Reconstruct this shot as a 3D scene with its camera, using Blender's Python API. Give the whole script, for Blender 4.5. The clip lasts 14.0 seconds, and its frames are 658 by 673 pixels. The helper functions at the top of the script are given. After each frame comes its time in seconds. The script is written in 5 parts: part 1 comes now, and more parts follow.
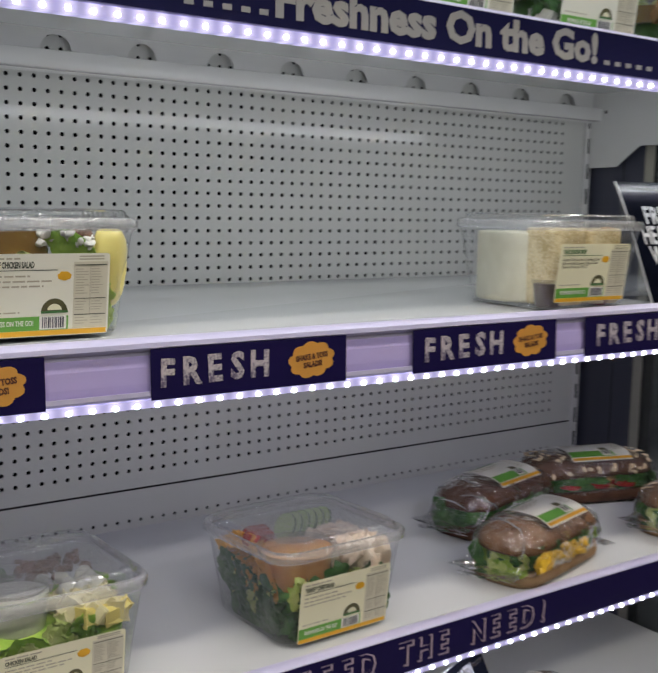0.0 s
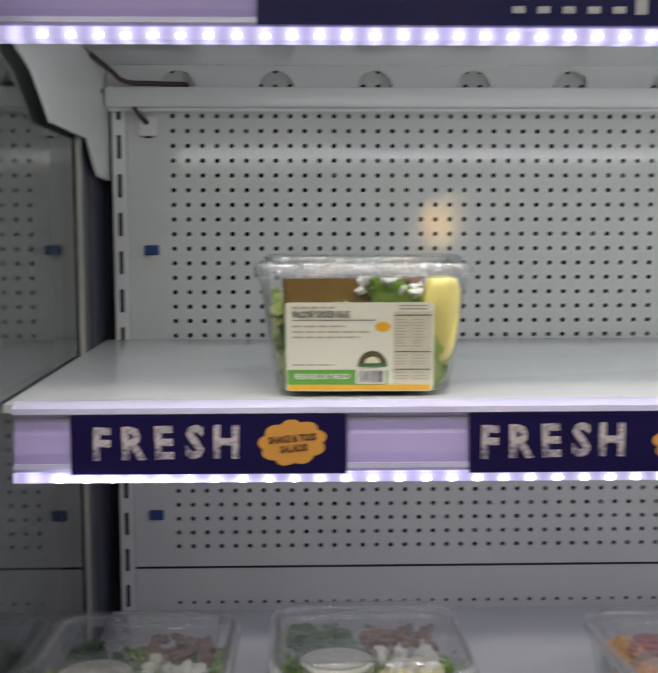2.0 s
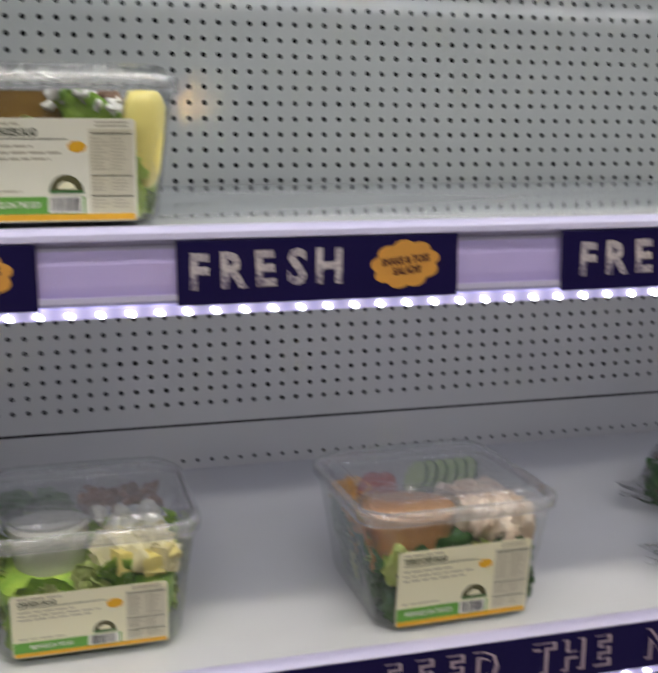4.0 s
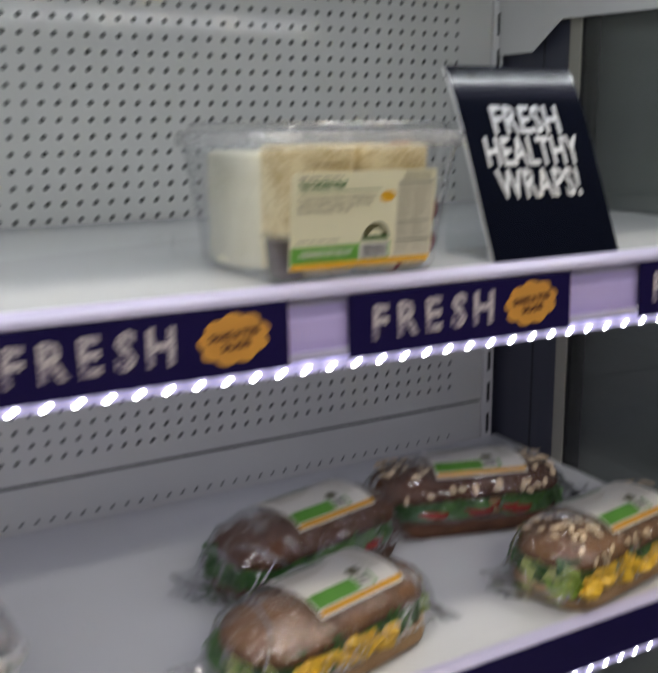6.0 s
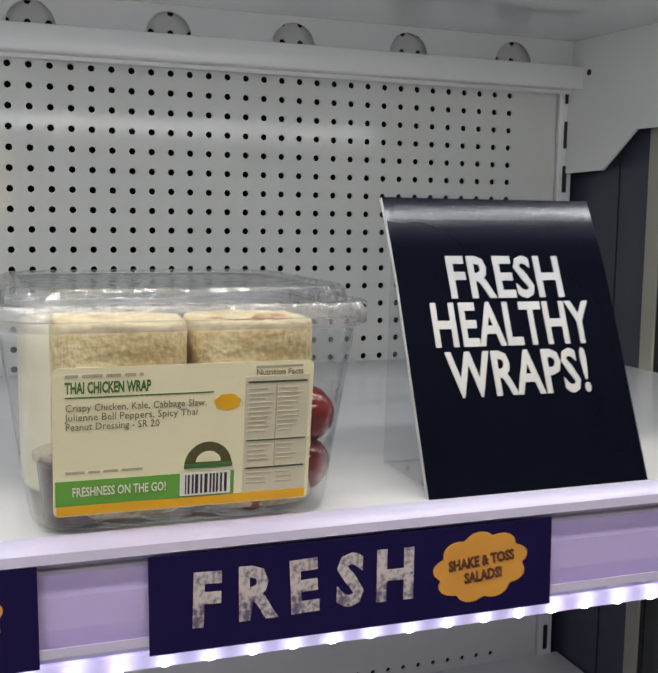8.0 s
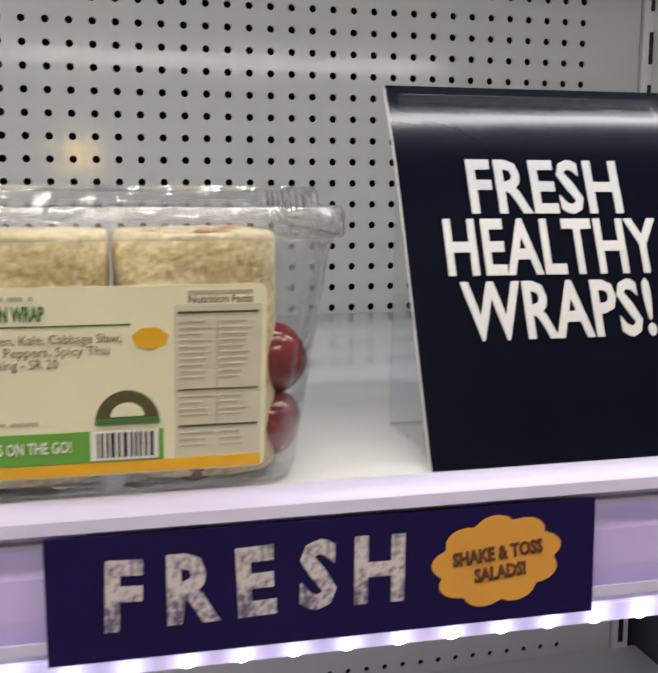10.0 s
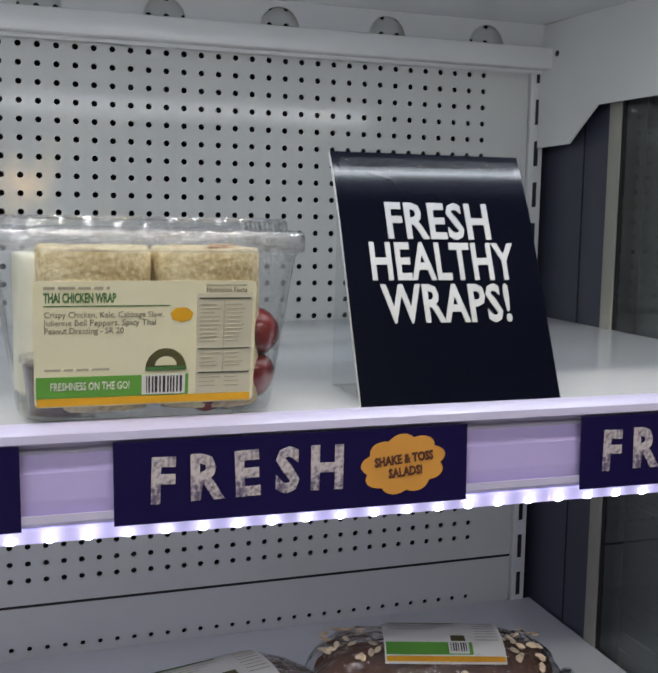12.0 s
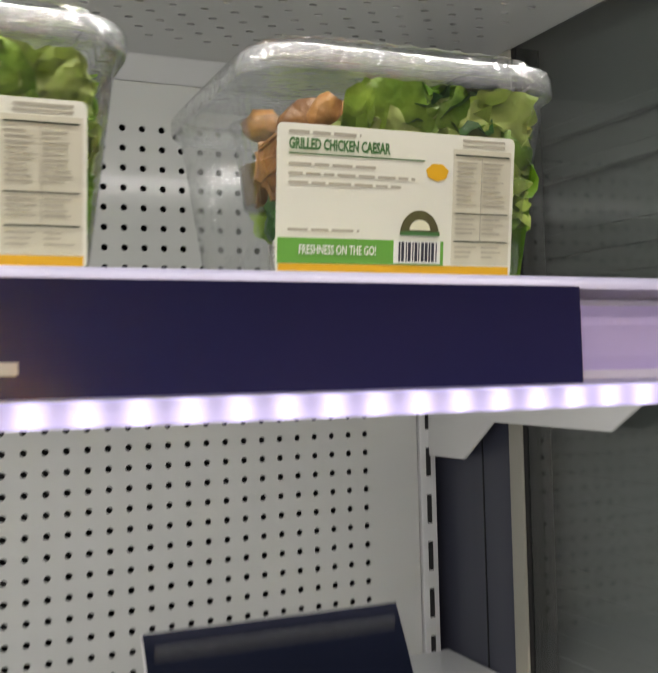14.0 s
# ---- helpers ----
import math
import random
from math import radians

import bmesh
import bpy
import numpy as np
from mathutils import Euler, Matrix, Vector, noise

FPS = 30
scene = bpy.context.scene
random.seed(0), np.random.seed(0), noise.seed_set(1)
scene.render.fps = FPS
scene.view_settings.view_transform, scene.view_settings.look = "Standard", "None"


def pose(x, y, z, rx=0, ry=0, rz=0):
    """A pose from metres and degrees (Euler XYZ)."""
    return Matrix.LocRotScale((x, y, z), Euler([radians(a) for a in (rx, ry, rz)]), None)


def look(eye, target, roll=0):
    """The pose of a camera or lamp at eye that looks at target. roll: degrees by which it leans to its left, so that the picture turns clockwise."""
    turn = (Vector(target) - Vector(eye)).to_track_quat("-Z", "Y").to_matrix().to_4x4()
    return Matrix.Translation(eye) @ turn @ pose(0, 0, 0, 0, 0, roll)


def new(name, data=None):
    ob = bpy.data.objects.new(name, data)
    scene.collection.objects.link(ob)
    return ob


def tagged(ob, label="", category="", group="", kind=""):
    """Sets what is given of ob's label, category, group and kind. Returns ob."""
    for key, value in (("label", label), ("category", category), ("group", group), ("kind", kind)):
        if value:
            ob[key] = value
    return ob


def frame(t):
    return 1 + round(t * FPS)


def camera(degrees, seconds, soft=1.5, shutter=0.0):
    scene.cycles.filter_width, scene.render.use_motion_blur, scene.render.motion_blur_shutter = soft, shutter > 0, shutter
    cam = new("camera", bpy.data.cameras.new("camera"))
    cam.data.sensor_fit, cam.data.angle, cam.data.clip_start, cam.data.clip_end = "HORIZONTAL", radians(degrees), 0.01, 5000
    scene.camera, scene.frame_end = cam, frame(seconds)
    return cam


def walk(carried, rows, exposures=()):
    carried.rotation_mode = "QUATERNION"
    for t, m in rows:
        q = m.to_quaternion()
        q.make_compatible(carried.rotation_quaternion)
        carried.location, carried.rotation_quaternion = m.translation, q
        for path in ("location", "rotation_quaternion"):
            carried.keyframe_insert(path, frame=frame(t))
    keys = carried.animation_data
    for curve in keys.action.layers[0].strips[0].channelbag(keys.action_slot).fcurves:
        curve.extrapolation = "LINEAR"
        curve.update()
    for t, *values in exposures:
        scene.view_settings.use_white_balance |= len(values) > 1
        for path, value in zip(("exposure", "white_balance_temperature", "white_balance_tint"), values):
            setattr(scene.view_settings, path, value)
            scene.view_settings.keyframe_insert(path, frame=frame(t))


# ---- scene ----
cam = camera(36.8, 14.0, soft=1.7, shutter=0.5)
PATH = [
    (0, (-0.076, -1.109, -0.136), (1.06, 0.516, -0.399), 1.1),
    (0.5, (0.034, -1.096, -0.138), (0.914, 0.685, -0.375), 0.2),
    (1, (0.15, -1.105, -0.138), (0.625, 0.831, -0.288), -0.3),
    (1.5, (0.155, -1.084, -0.134), (0.41, 0.893, -0.293), -0.1),
    (2, (0.138, -1.064, -0.137), (0.188, 0.928, -0.319), -0.1),
    (2.2, (0.132, -1.053, -0.138), (0.128, 0.938, -0.33), -0.2),
    (4.3, (0.21, -1.015, -0.19), (0.803, 0.833, -0.672), 0.3),
    (4.5, (0.223, -1.012, -0.191), (0.86, 0.804, -0.736), 0.4),
    (5, (0.212, -0.972, -0.209), (0.936, 0.786, -0.829), 0.8),
    (5.5, (0.278, -0.973, -0.171), (1.165, 0.721, -0.759), 0.6),
    (6, (0.412, -0.936, -0.139), (1.417, 0.739, -0.57), -0.3),
    (6.5, (0.571, -0.886, -0.099), (1.529, 0.847, -0.381), 0.7),
    (7, (0.644, -0.858, -0.099), (1.458, 0.954, -0.327), 1.1),
    (7.2, (0.653, -0.855, -0.099), (1.412, 0.981, -0.33), 1.2),
    (9.3, (0.753, -0.696, -0.139), (1.417, 1.175, -0.386), 0.4),
    (9.5, (0.778, -0.705, -0.137), (1.319, 1.2, -0.411), -0.8),
    (10, (0.747, -0.716, -0.14), (1.27, 1.191, -0.445), 0.3),
    (10.5, (0.727, -0.747, -0.147), (1.253, 1.157, -0.464), 1.1),
    (11, (0.706, -0.821, -0.144), (1.263, 1.075, -0.452), 1.3),
    (11.5, (0.686, -0.872, -0.142), (1.292, 1.015, -0.41), 1.1),
    (12, (0.684, -0.885, -0.139), (1.336, 0.99, -0.38), 1.0),
    (12.5, (0.689, -0.892, -0.107), (1.398, 0.968, -0.293), 0.7),
    (13, (0.698, -0.867, -0.058), (1.471, 0.975, -0.152), 0.7),
    (13.5, (0.726, -0.834, -0.018), (1.536, 0.994, -0.029), -0.5),
    (14, (0.775, -0.755, 0.011), (1.598, 1.067, 0.073), -1.5),
]
walk(cam, [(t, look(eye, target, roll)) for t, eye, target, roll in PATH],
     [(0.0, -0.01, 6500, 10), (0.7, -0.02, 6500, 10), (2.0, 0.22, 6550, 10), (5.0, -0.03, 6500, 10), (7.0, 0.16, 6500, 10), (9.5, 0.35, 6950, 11), (10.4, 0.42, 6850, 12), (11.0, 0.30, 6550, 9),
      (12.5, 0.2, 6250, 10), (14.0, 0.47, 7200, 11)])

# ---- light and exposure ----
world = bpy.data.worlds.new("room_air")
world.use_nodes = True
scene.world = world
world.node_tree.nodes["Background"].inputs[0].default_value = (0.55, 0.55, 0.6, 1)
world.node_tree.nodes["Background"].inputs[1].default_value = 0.15


def area_lamp(name, m, sx, sy, watts, colour):
    data = bpy.data.lights.new(name, "AREA")
    data.shape, data.size, data.size_y, data.energy, data.color = "RECTANGLE", sx, sy, watts, colour
    ob = new(name, data)
    ob.matrix_world = m
    return ob


LED_WHITE = (0.865, 0.90, 0.935)
MID = 0.5735          # middle of the case, along x
# LED strips under the three shelf noses and in the canopy, aimed down and inwards
LED_COOL = (0.86, 0.845, 1.0)
for lamp_y, lamp_z, lamp_w, tone, dy, dz in ((-0.394, -0.007, 1.40, LED_WHITE, 0.085, 0.145), (-0.394, -0.3075, 0.68, LED_COOL, 0.158, 0.045), (-0.394, -0.602, 0.6, LED_COOL, 0.10, 0.13), (-0.415, 0.236, 1.6, LED_WHITE, 0.10, 0.13)):
    area_lamp("led_lamp", look((MID, lamp_y, lamp_z), (MID, lamp_y + dy, lamp_z - dz)), 1.22, 0.008, lamp_w, tone)
# shop ceiling luminaires over the aisle; the second is an added, unseen frontal fill
area_lamp("ceiling_lamp", look((0.6, -1.13, 1.62), (0.6, -0.9, 0)), 3.2, 0.16, 22, (1.0, 0.935, 0.82))
area_lamp("ceiling_lamp", look((-0.1, -2.9, 1.62), (-0.1, -2.9, 0)), 3.2, 0.3, 50, (0.98, 0.96, 0.91))


# ---- materials ----
def material(name, colour, rough=0.5, metal=0.0, second=None, scale=40.0, amount=0.5, bump=0.0, bump_scale=200.0, spec=0.5,
             rand=0.0, coat=0.0, rough_var=0.0, stretch=(1, 1, 1), threshold=None):
    """Principled surface with two scales of colour noise, roughness noise and fine relief."""
    mat = bpy.data.materials.new(name)
    mat.use_nodes = True
    nt = mat.node_tree
    b = nt.nodes["Principled BSDF"]
    b.inputs["Roughness"].default_value, b.inputs["Metallic"].default_value = rough, metal
    b.inputs["Specular IOR Level"].default_value = spec
    b.inputs["Coat Weight"].default_value = coat
    b.inputs["Coat Roughness"].default_value = 0.06
    co = nt.nodes.new("ShaderNodeTexCoord")
    mp = nt.nodes.new("ShaderNodeMapping")
    mp.inputs["Scale"].default_value = stretch
    nt.links.new(co.outputs["Object"], mp.inputs[0])
    n1 = nt.nodes.new("ShaderNodeTexNoise")
    n1.inputs["Scale"].default_value, n1.inputs["Detail"].default_value = scale, 5
    n2 = nt.nodes.new("ShaderNodeTexNoise")
    n2.inputs["Scale"].default_value, n2.inputs["Detail"].default_value = scale * 0.13, 3
    nt.links.new(mp.outputs[0], n1.inputs[0])
    nt.links.new(mp.outputs[0], n2.inputs[0])
    add = nt.nodes.new("ShaderNodeMath")
    add.operation = "MULTIPLY_ADD"
    add.inputs[1].default_value = 0.5
    nt.links.new(n1.outputs[0], add.inputs[0])
    half = nt.nodes.new("ShaderNodeMath")
    half.operation = "MULTIPLY"
    half.inputs[1].default_value = 0.5
    nt.links.new(n2.outputs[0], half.inputs[0])
    nt.links.new(half.outputs[0], add.inputs[2])
    ramp = nt.nodes.new("ShaderNodeMapRange")
    lo, hi = threshold or (0.3, 0.7)
    ramp.inputs[1].default_value, ramp.inputs[2].default_value = lo, hi
    ramp.inputs[4].default_value = amount if not threshold else 1.0
    nt.links.new(add.outputs[0], ramp.inputs[0])
    mix = nt.nodes.new("ShaderNodeMix")
    mix.data_type = "RGBA"
    mix.inputs[6].default_value = (*colour, 1)
    mix.inputs[7].default_value = (*(second or [c * 0.82 for c in colour]), 1)
    nt.links.new(ramp.outputs[0], mix.inputs[0])
    out = mix.outputs[2]
    if rand:
        info = nt.nodes.new("ShaderNodeObjectInfo")
        hsv = nt.nodes.new("ShaderNodeHueSaturation")
        r2 = nt.nodes.new("ShaderNodeMapRange")
        r2.inputs[3].default_value, r2.inputs[4].default_value = 1 - rand, 1 + rand
        nt.links.new(info.outputs["Random"], r2.inputs[0])
        nt.links.new(r2.outputs[0], hsv.inputs["Value"])
        nt.links.new(out, hsv.inputs["Color"])
        out = hsv.outputs[0]
    nt.links.new(out, b.inputs["Base Color"])
    if rough_var:
        r3 = nt.nodes.new("ShaderNodeMapRange")
        r3.inputs[3].default_value, r3.inputs[4].default_value = max(0.02, rough - rough_var), rough + rough_var
        nt.links.new(n2.outputs[0], r3.inputs[0])
        nt.links.new(r3.outputs[0], b.inputs["Roughness"])
    if bump:
        n3 = nt.nodes.new("ShaderNodeTexNoise")
        n3.inputs["Scale"].default_value, n3.inputs["Detail"].default_value = bump_scale, 4
        nt.links.new(mp.outputs[0], n3.inputs[0])
        bp = nt.nodes.new("ShaderNodeBump")
        bp.inputs["Strength"].default_value, bp.inputs["Distance"].default_value = bump, 0.002
        nt.links.new(n3.outputs[0], bp.inputs["Height"])
        nt.links.new(bp.outputs[0], b.inputs["Normal"])
    return mat


def clear(name, tint, ior=1.5, rough=0.03, bump=0.0, bump_scale=60.0, haze=0.0, boost=1.0, relief=0.004):
    """Thin clear plastic or glass: light goes straight through, gloss by Fresnel, a little milky haze."""
    mat = bpy.data.materials.new(name)
    mat.use_nodes = True
    nt = mat.node_tree
    nt.nodes.remove(nt.nodes["Principled BSDF"])
    out = nt.nodes["Material Output"]
    tr = nt.nodes.new("ShaderNodeBsdfTransparent")
    tr.inputs[0].default_value = (*tint, 1)
    gl = nt.nodes.new("ShaderNodeBsdfGlossy")
    gl.inputs["Roughness"].default_value = rough
    df = nt.nodes.new("ShaderNodeBsdfDiffuse")
    df.inputs[0].default_value = (0.75, 0.76, 0.78, 1)
    fr = nt.nodes.new("ShaderNodeLayerWeight")
    pw = nt.nodes.new("ShaderNodeMath")
    pw.operation = "POWER"
    pw.inputs[1].default_value = 3.6
    nt.links.new(fr.outputs["Facing"], pw.inputs[0])
    r0 = ((ior - 1) / (ior + 1)) ** 2
    sc = nt.nodes.new("ShaderNodeMath")
    sc.operation = "MULTIPLY_ADD"
    sc.inputs[1].default_value, sc.inputs[2].default_value = 1 - r0, r0
    nt.links.new(pw.outputs[0], sc.inputs[0])
    k = nt.nodes.new("ShaderNodeMath")
    k.operation, k.use_clamp = "MULTIPLY", True
    k.inputs[1].default_value = boost
    nt.links.new(sc.outputs[0], k.inputs[0])
    m0, m1 = nt.nodes.new("ShaderNodeMixShader"), nt.nodes.new("ShaderNodeMixShader")
    m0.inputs[0].default_value = haze
    nt.links.new(tr.outputs[0], m0.inputs[1])
    nt.links.new(df.outputs[0], m0.inputs[2])
    nt.links.new(k.outputs[0], m1.inputs[0])
    nt.links.new(m0.outputs[0], m1.inputs[1])
    nt.links.new(gl.outputs[0], m1.inputs[2])
    if bump:
        co = nt.nodes.new("ShaderNodeTexCoord")
        nz = nt.nodes.new("ShaderNodeTexNoise")
        nz.inputs["Scale"].default_value, nz.inputs["Detail"].default_value = bump_scale, 3
        nt.links.new(co.outputs["Object"], nz.inputs[0])
        bp = nt.nodes.new("ShaderNodeBump")
        bp.inputs["Strength"].default_value, bp.inputs["Distance"].default_value = bump, relief
        nt.links.new(nz.outputs[0], bp.inputs["Height"])
        nt.links.new(bp.outputs[0], gl.inputs["Normal"])
        nt.links.new(bp.outputs[0], fr.inputs["Normal"])
    nt.links.new(m1.outputs[0], out.inputs[0])
    return mat


def glow(name, colour, strength):
    mat = bpy.data.materials.new(name)
    mat.use_nodes = True
    nt = mat.node_tree
    nt.nodes.remove(nt.nodes["Principled BSDF"])
    em = nt.nodes.new("ShaderNodeEmission")
    em.inputs[0].default_value, em.inputs[1].default_value = (*colour, 1), strength
    nt.links.new(em.outputs[0], nt.nodes["Material Output"].inputs[0])
    mat.cycles.emission_sampling = "NONE"
    return mat


M_PANEL = material("grey_white_coated_steel", (0.60, 0.605, 0.58), 0.11, second=(0.53, 0.535, 0.515), scale=9, amount=0.8, bump=0.012, bump_scale=300, rough_var=0.03, spec=0.19)
M_STEEL = material("white_coated_steel", (0.70, 0.70, 0.69), 0.22, second=(0.62, 0.62, 0.61), scale=12, amount=0.7, bump=0.02, bump_scale=400, rough_var=0.06)
M_SHELF = material("glossy_white_shelf", (0.59, 0.605, 0.62), 0.045, second=(0.55, 0.56, 0.575), scale=14, amount=0.7, bump=0.006, bump_scale=200, rough_var=0.02, spec=0.95)
M_RAIL = material("lilac_white_plastic", (0.47, 0.45, 0.62), 0.30, second=(0.41, 0.39, 0.57), scale=16, amount=0.6, stretch=(0.2, 1, 1), rough_var=0.08)
M_RAIL_DEEP = material("lilac_plastic_channel", (0.47, 0.40, 0.76), 0.35, second=(0.54, 0.47, 0.80), scale=16, amount=0.6, stretch=(0.2, 1, 1))
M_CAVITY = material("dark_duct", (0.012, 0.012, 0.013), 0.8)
M_NAVY_PANEL = material("dark_navy_metal", (0.042, 0.046, 0.07), 0.35, second=(0.062, 0.064, 0.088), scale=18, amount=0.8, stretch=(4, 4, 0.15), rough_var=0.1)
M_TRIM = material("beige_metal_trim", (0.34, 0.33, 0.28), 0.4, second=(0.28, 0.27, 0.23), scale=25, amount=0.7, stretch=(3, 3, 0.2))
M_CHARCOAL = material("charcoal_panel", (0.31, 0.315, 0.315), 0.45, second=(0.22, 0.223, 0.223), scale=10, amount=0.9, stretch=(1, 0.3, 3), bump=0.05)
M_BLACK = material("black_slot", (0.01, 0.01, 0.01), 0.7)
M_GLASS = clear("end_glass", (0.80, 0.83, 0.82), 1.85, 0.03)
M_PET = clear("clear_pet_plastic", (0.965, 0.97, 0.975), 1.55, 0.05, bump=0.25, bump_scale=90, haze=0.018, boost=1.3)
M_LID = clear("clear_pet_lid", (0.95, 0.955, 0.965), 1.6, 0.05, bump=0.3, bump_scale=110, haze=0.028, boost=1.7)
# translucent rim, its haze raised to imitate the LED highlight along it
M_RIM = clear("highlit_pet_rim", (0.93, 0.935, 0.95), 1.6, 0.07, bump=0.5, bump_scale=150, haze=0.32, boost=2.4)
M_FILM = clear("crinkled_film", (0.96, 0.965, 0.97), 1.55, 0.045, bump=1.0, bump_scale=50, haze=0.010, boost=1.6, relief=0.012)
# film whitened by haze to imitate highlights on the pressed folds
M_CREASE_GLINT = clear("crease_glint_film", (0.92, 0.93, 0.95), 1.7, 0.12, haze=0.30, boost=3.0)
M_CUP = clear("frosted_cup_plastic", (0.95, 0.95, 0.95), 1.5, 0.10, haze=0.05)
M_LED = glow("led_chip", (0.93, 0.94, 1.0), 40.0)
M_LENS = material("milky_led_lens", (0.42, 0.38, 0.70), 0.25, second=(0.37, 0.33, 0.66), scale=30, amount=0.5)
lens = M_LENS.node_tree.nodes["Principled BSDF"]
lens.inputs["Emission Color"].default_value, lens.inputs["Emission Strength"].default_value = (0.69, 0.65, 1.0, 1), 0.6
lt = M_LENS.node_tree
lens_co, lens_sep, lens_ph, lens_cos, lens_map = [lt.nodes.new(k) for k in ("ShaderNodeTexCoord", "ShaderNodeSeparateXYZ", "ShaderNodeMath", "ShaderNodeMath", "ShaderNodeMapRange")]
lt.links.new(lens_co.outputs["Object"], lens_sep.inputs[0])
lens_ph.operation, lens_cos.operation = "MULTIPLY_ADD", "COSINE"
# chips sit every 18.1 mm from x = -0.032
lens_ph.inputs[1].default_value, lens_ph.inputs[2].default_value = 2 * math.pi / 0.0181, 0.032 * 2 * math.pi / 0.0181
lt.links.new(lens_sep.outputs[0], lens_ph.inputs[0])
lt.links.new(lens_ph.outputs[0], lens_cos.inputs[0])
lens_map.inputs[1].default_value, lens_map.inputs[2].default_value, lens_map.inputs[3].default_value, lens_map.inputs[4].default_value = -1, 1, 0.38, 0.95
lt.links.new(lens_cos.outputs[0], lens_map.inputs[0])
lt.links.new(lens_map.outputs[0], lens.inputs["Emission Strength"])
M_NAVY = material("navy_print", (0.009, 0.006, 0.046), 0.5, second=(0.012, 0.008, 0.060), scale=20, amount=0.8, rough_var=0.08, spec=0.1)
M_BANNER = material("navy_banner_print", (0.014, 0.016, 0.072), 0.22, second=(0.021, 0.019, 0.072), scale=14, amount=0.8, rough_var=0.07)
M_CHALK = material("chalk_print", (0.52, 0.47, 0.50), 0.6, second=(0.11, 0.09, 0.16), scale=420, threshold=(0.46, 0.60))
M_ORANGE = material("orange_print", (0.62, 0.30, 0.055), 0.5, second=(0.55, 0.26, 0.05), scale=60, amount=0.8)
M_BROWN_INK = material("brown_ink", (0.10, 0.035, 0.02), 0.5)
M_WHITE_INK = material("white_ink", (0.45, 0.45, 0.46), 0.5, second=(0.38, 0.38, 0.39), scale=90, amount=0.7)
M_PINK_INK = material("pale_pink_ink", (0.46, 0.36, 0.42), 0.5, second=(0.30, 0.23, 0.30), scale=150, amount=0.9)
M_CARD = material("black_glossy_card", (0.0022, 0.003, 0.007), 0.13, second=(0.004, 0.005, 0.010), scale=8, amount=1, rough_var=0.03, bump=0.03, bump_scale=40, spec=0.16)
M_CARD_EDGE = material("white_board_edge", (0.62, 0.62, 0.62), 0.5)
M_ACRYLIC = clear("acrylic_foot", (0.95, 0.96, 0.97), 1.5, 0.04, haze=0.015)
M_PAPER = material("cream_label_paper", (0.77, 0.74, 0.55), 0.45, second=(0.73, 0.70, 0.51), scale=30, amount=0.7, bump=0.02, bump_scale=600)
M_PAPER_PALE = material("off_white_label_paper", (0.74, 0.73, 0.64), 0.45, second=(0.70, 0.69, 0.60), scale=30, amount=0.7, bump=0.02, bump_scale=600)
M_PAPER_PANEL = material("cream_table_paper", (0.60, 0.57, 0.46), 0.45, second=(0.57, 0.54, 0.43), scale=30, amount=0.7)
M_GREEN_BAND = material("green_label_print", (0.13, 0.36, 0.055), 0.45, second=(0.11, 0.32, 0.05), scale=50, amount=0.7)
M_YELLOW_BAND = material("yellow_label_print", (0.75, 0.40, 0.02), 0.45, second=(0.68, 0.36, 0.02), scale=50, amount=0.7)
M_DARK_INK = material("dark_green_ink", (0.05, 0.06, 0.04), 0.5)
M_GREEN_INK = material("green_ink", (0.06, 0.17, 0.05), 0.5)
M_GREY_INK = material("grey_ink", (0.43, 0.40, 0.32), 0.5)
M_EMBLEM = material("olive_emblem_ink", (0.10, 0.105, 0.035), 0.5, second=(0.07, 0.05, 0.025), scale=300, amount=1)
M_TEXT_INK = material("fine_print_ink", (0.20, 0.18, 0.13), 0.5)
M_BAR_INK = material("barcode_ink", (0.03, 0.03, 0.05), 0.5)
M_LABEL_WHITE = material("white_label_print", (0.80, 0.79, 0.75), 0.45)
M_LETTUCE = material("romaine_leaf", (0.48, 0.66, 0.09), 0.32, second=(0.13, 0.32, 0.03), scale=70, threshold=(0.33, 0.66), bump=0.7, bump_scale=200, rand=0.15)
M_LETTUCE_PALE = material("pale_lettuce_rib", (0.74, 0.78, 0.34), 0.35, second=(0.44, 0.62, 0.10), scale=80, threshold=(0.33, 0.66), bump=0.6, bump_scale=200, rand=0.12)
M_SPINACH = material("dark_spinach_leaf", (0.035, 0.13, 0.025), 0.33, second=(0.12, 0.28, 0.07), scale=90, threshold=(0.42, 0.68), bump=0.7, bump_scale=200, rand=0.2)
M_GRILLED = material("grilled_chicken", (0.46, 0.23, 0.075), 0.38, second=(0.13, 0.045, 0.018), scale=70, threshold=(0.42, 0.62), bump=1.0, bump_scale=170, rand=0.25)
M_TURKEY = material("sliced_turkey", (0.80, 0.69, 0.56), 0.5, second=(0.58, 0.38, 0.22), scale=75, threshold=(0.45, 0.68), bump=0.7, bump_scale=170, rand=0.1)
M_DRESSING_ORANGE = material("thousand_island_dressing", (0.70, 0.36, 0.13), 0.35, second=(0.60, 0.28, 0.09), scale=90, threshold=(0.45, 0.7), bump=0.1)
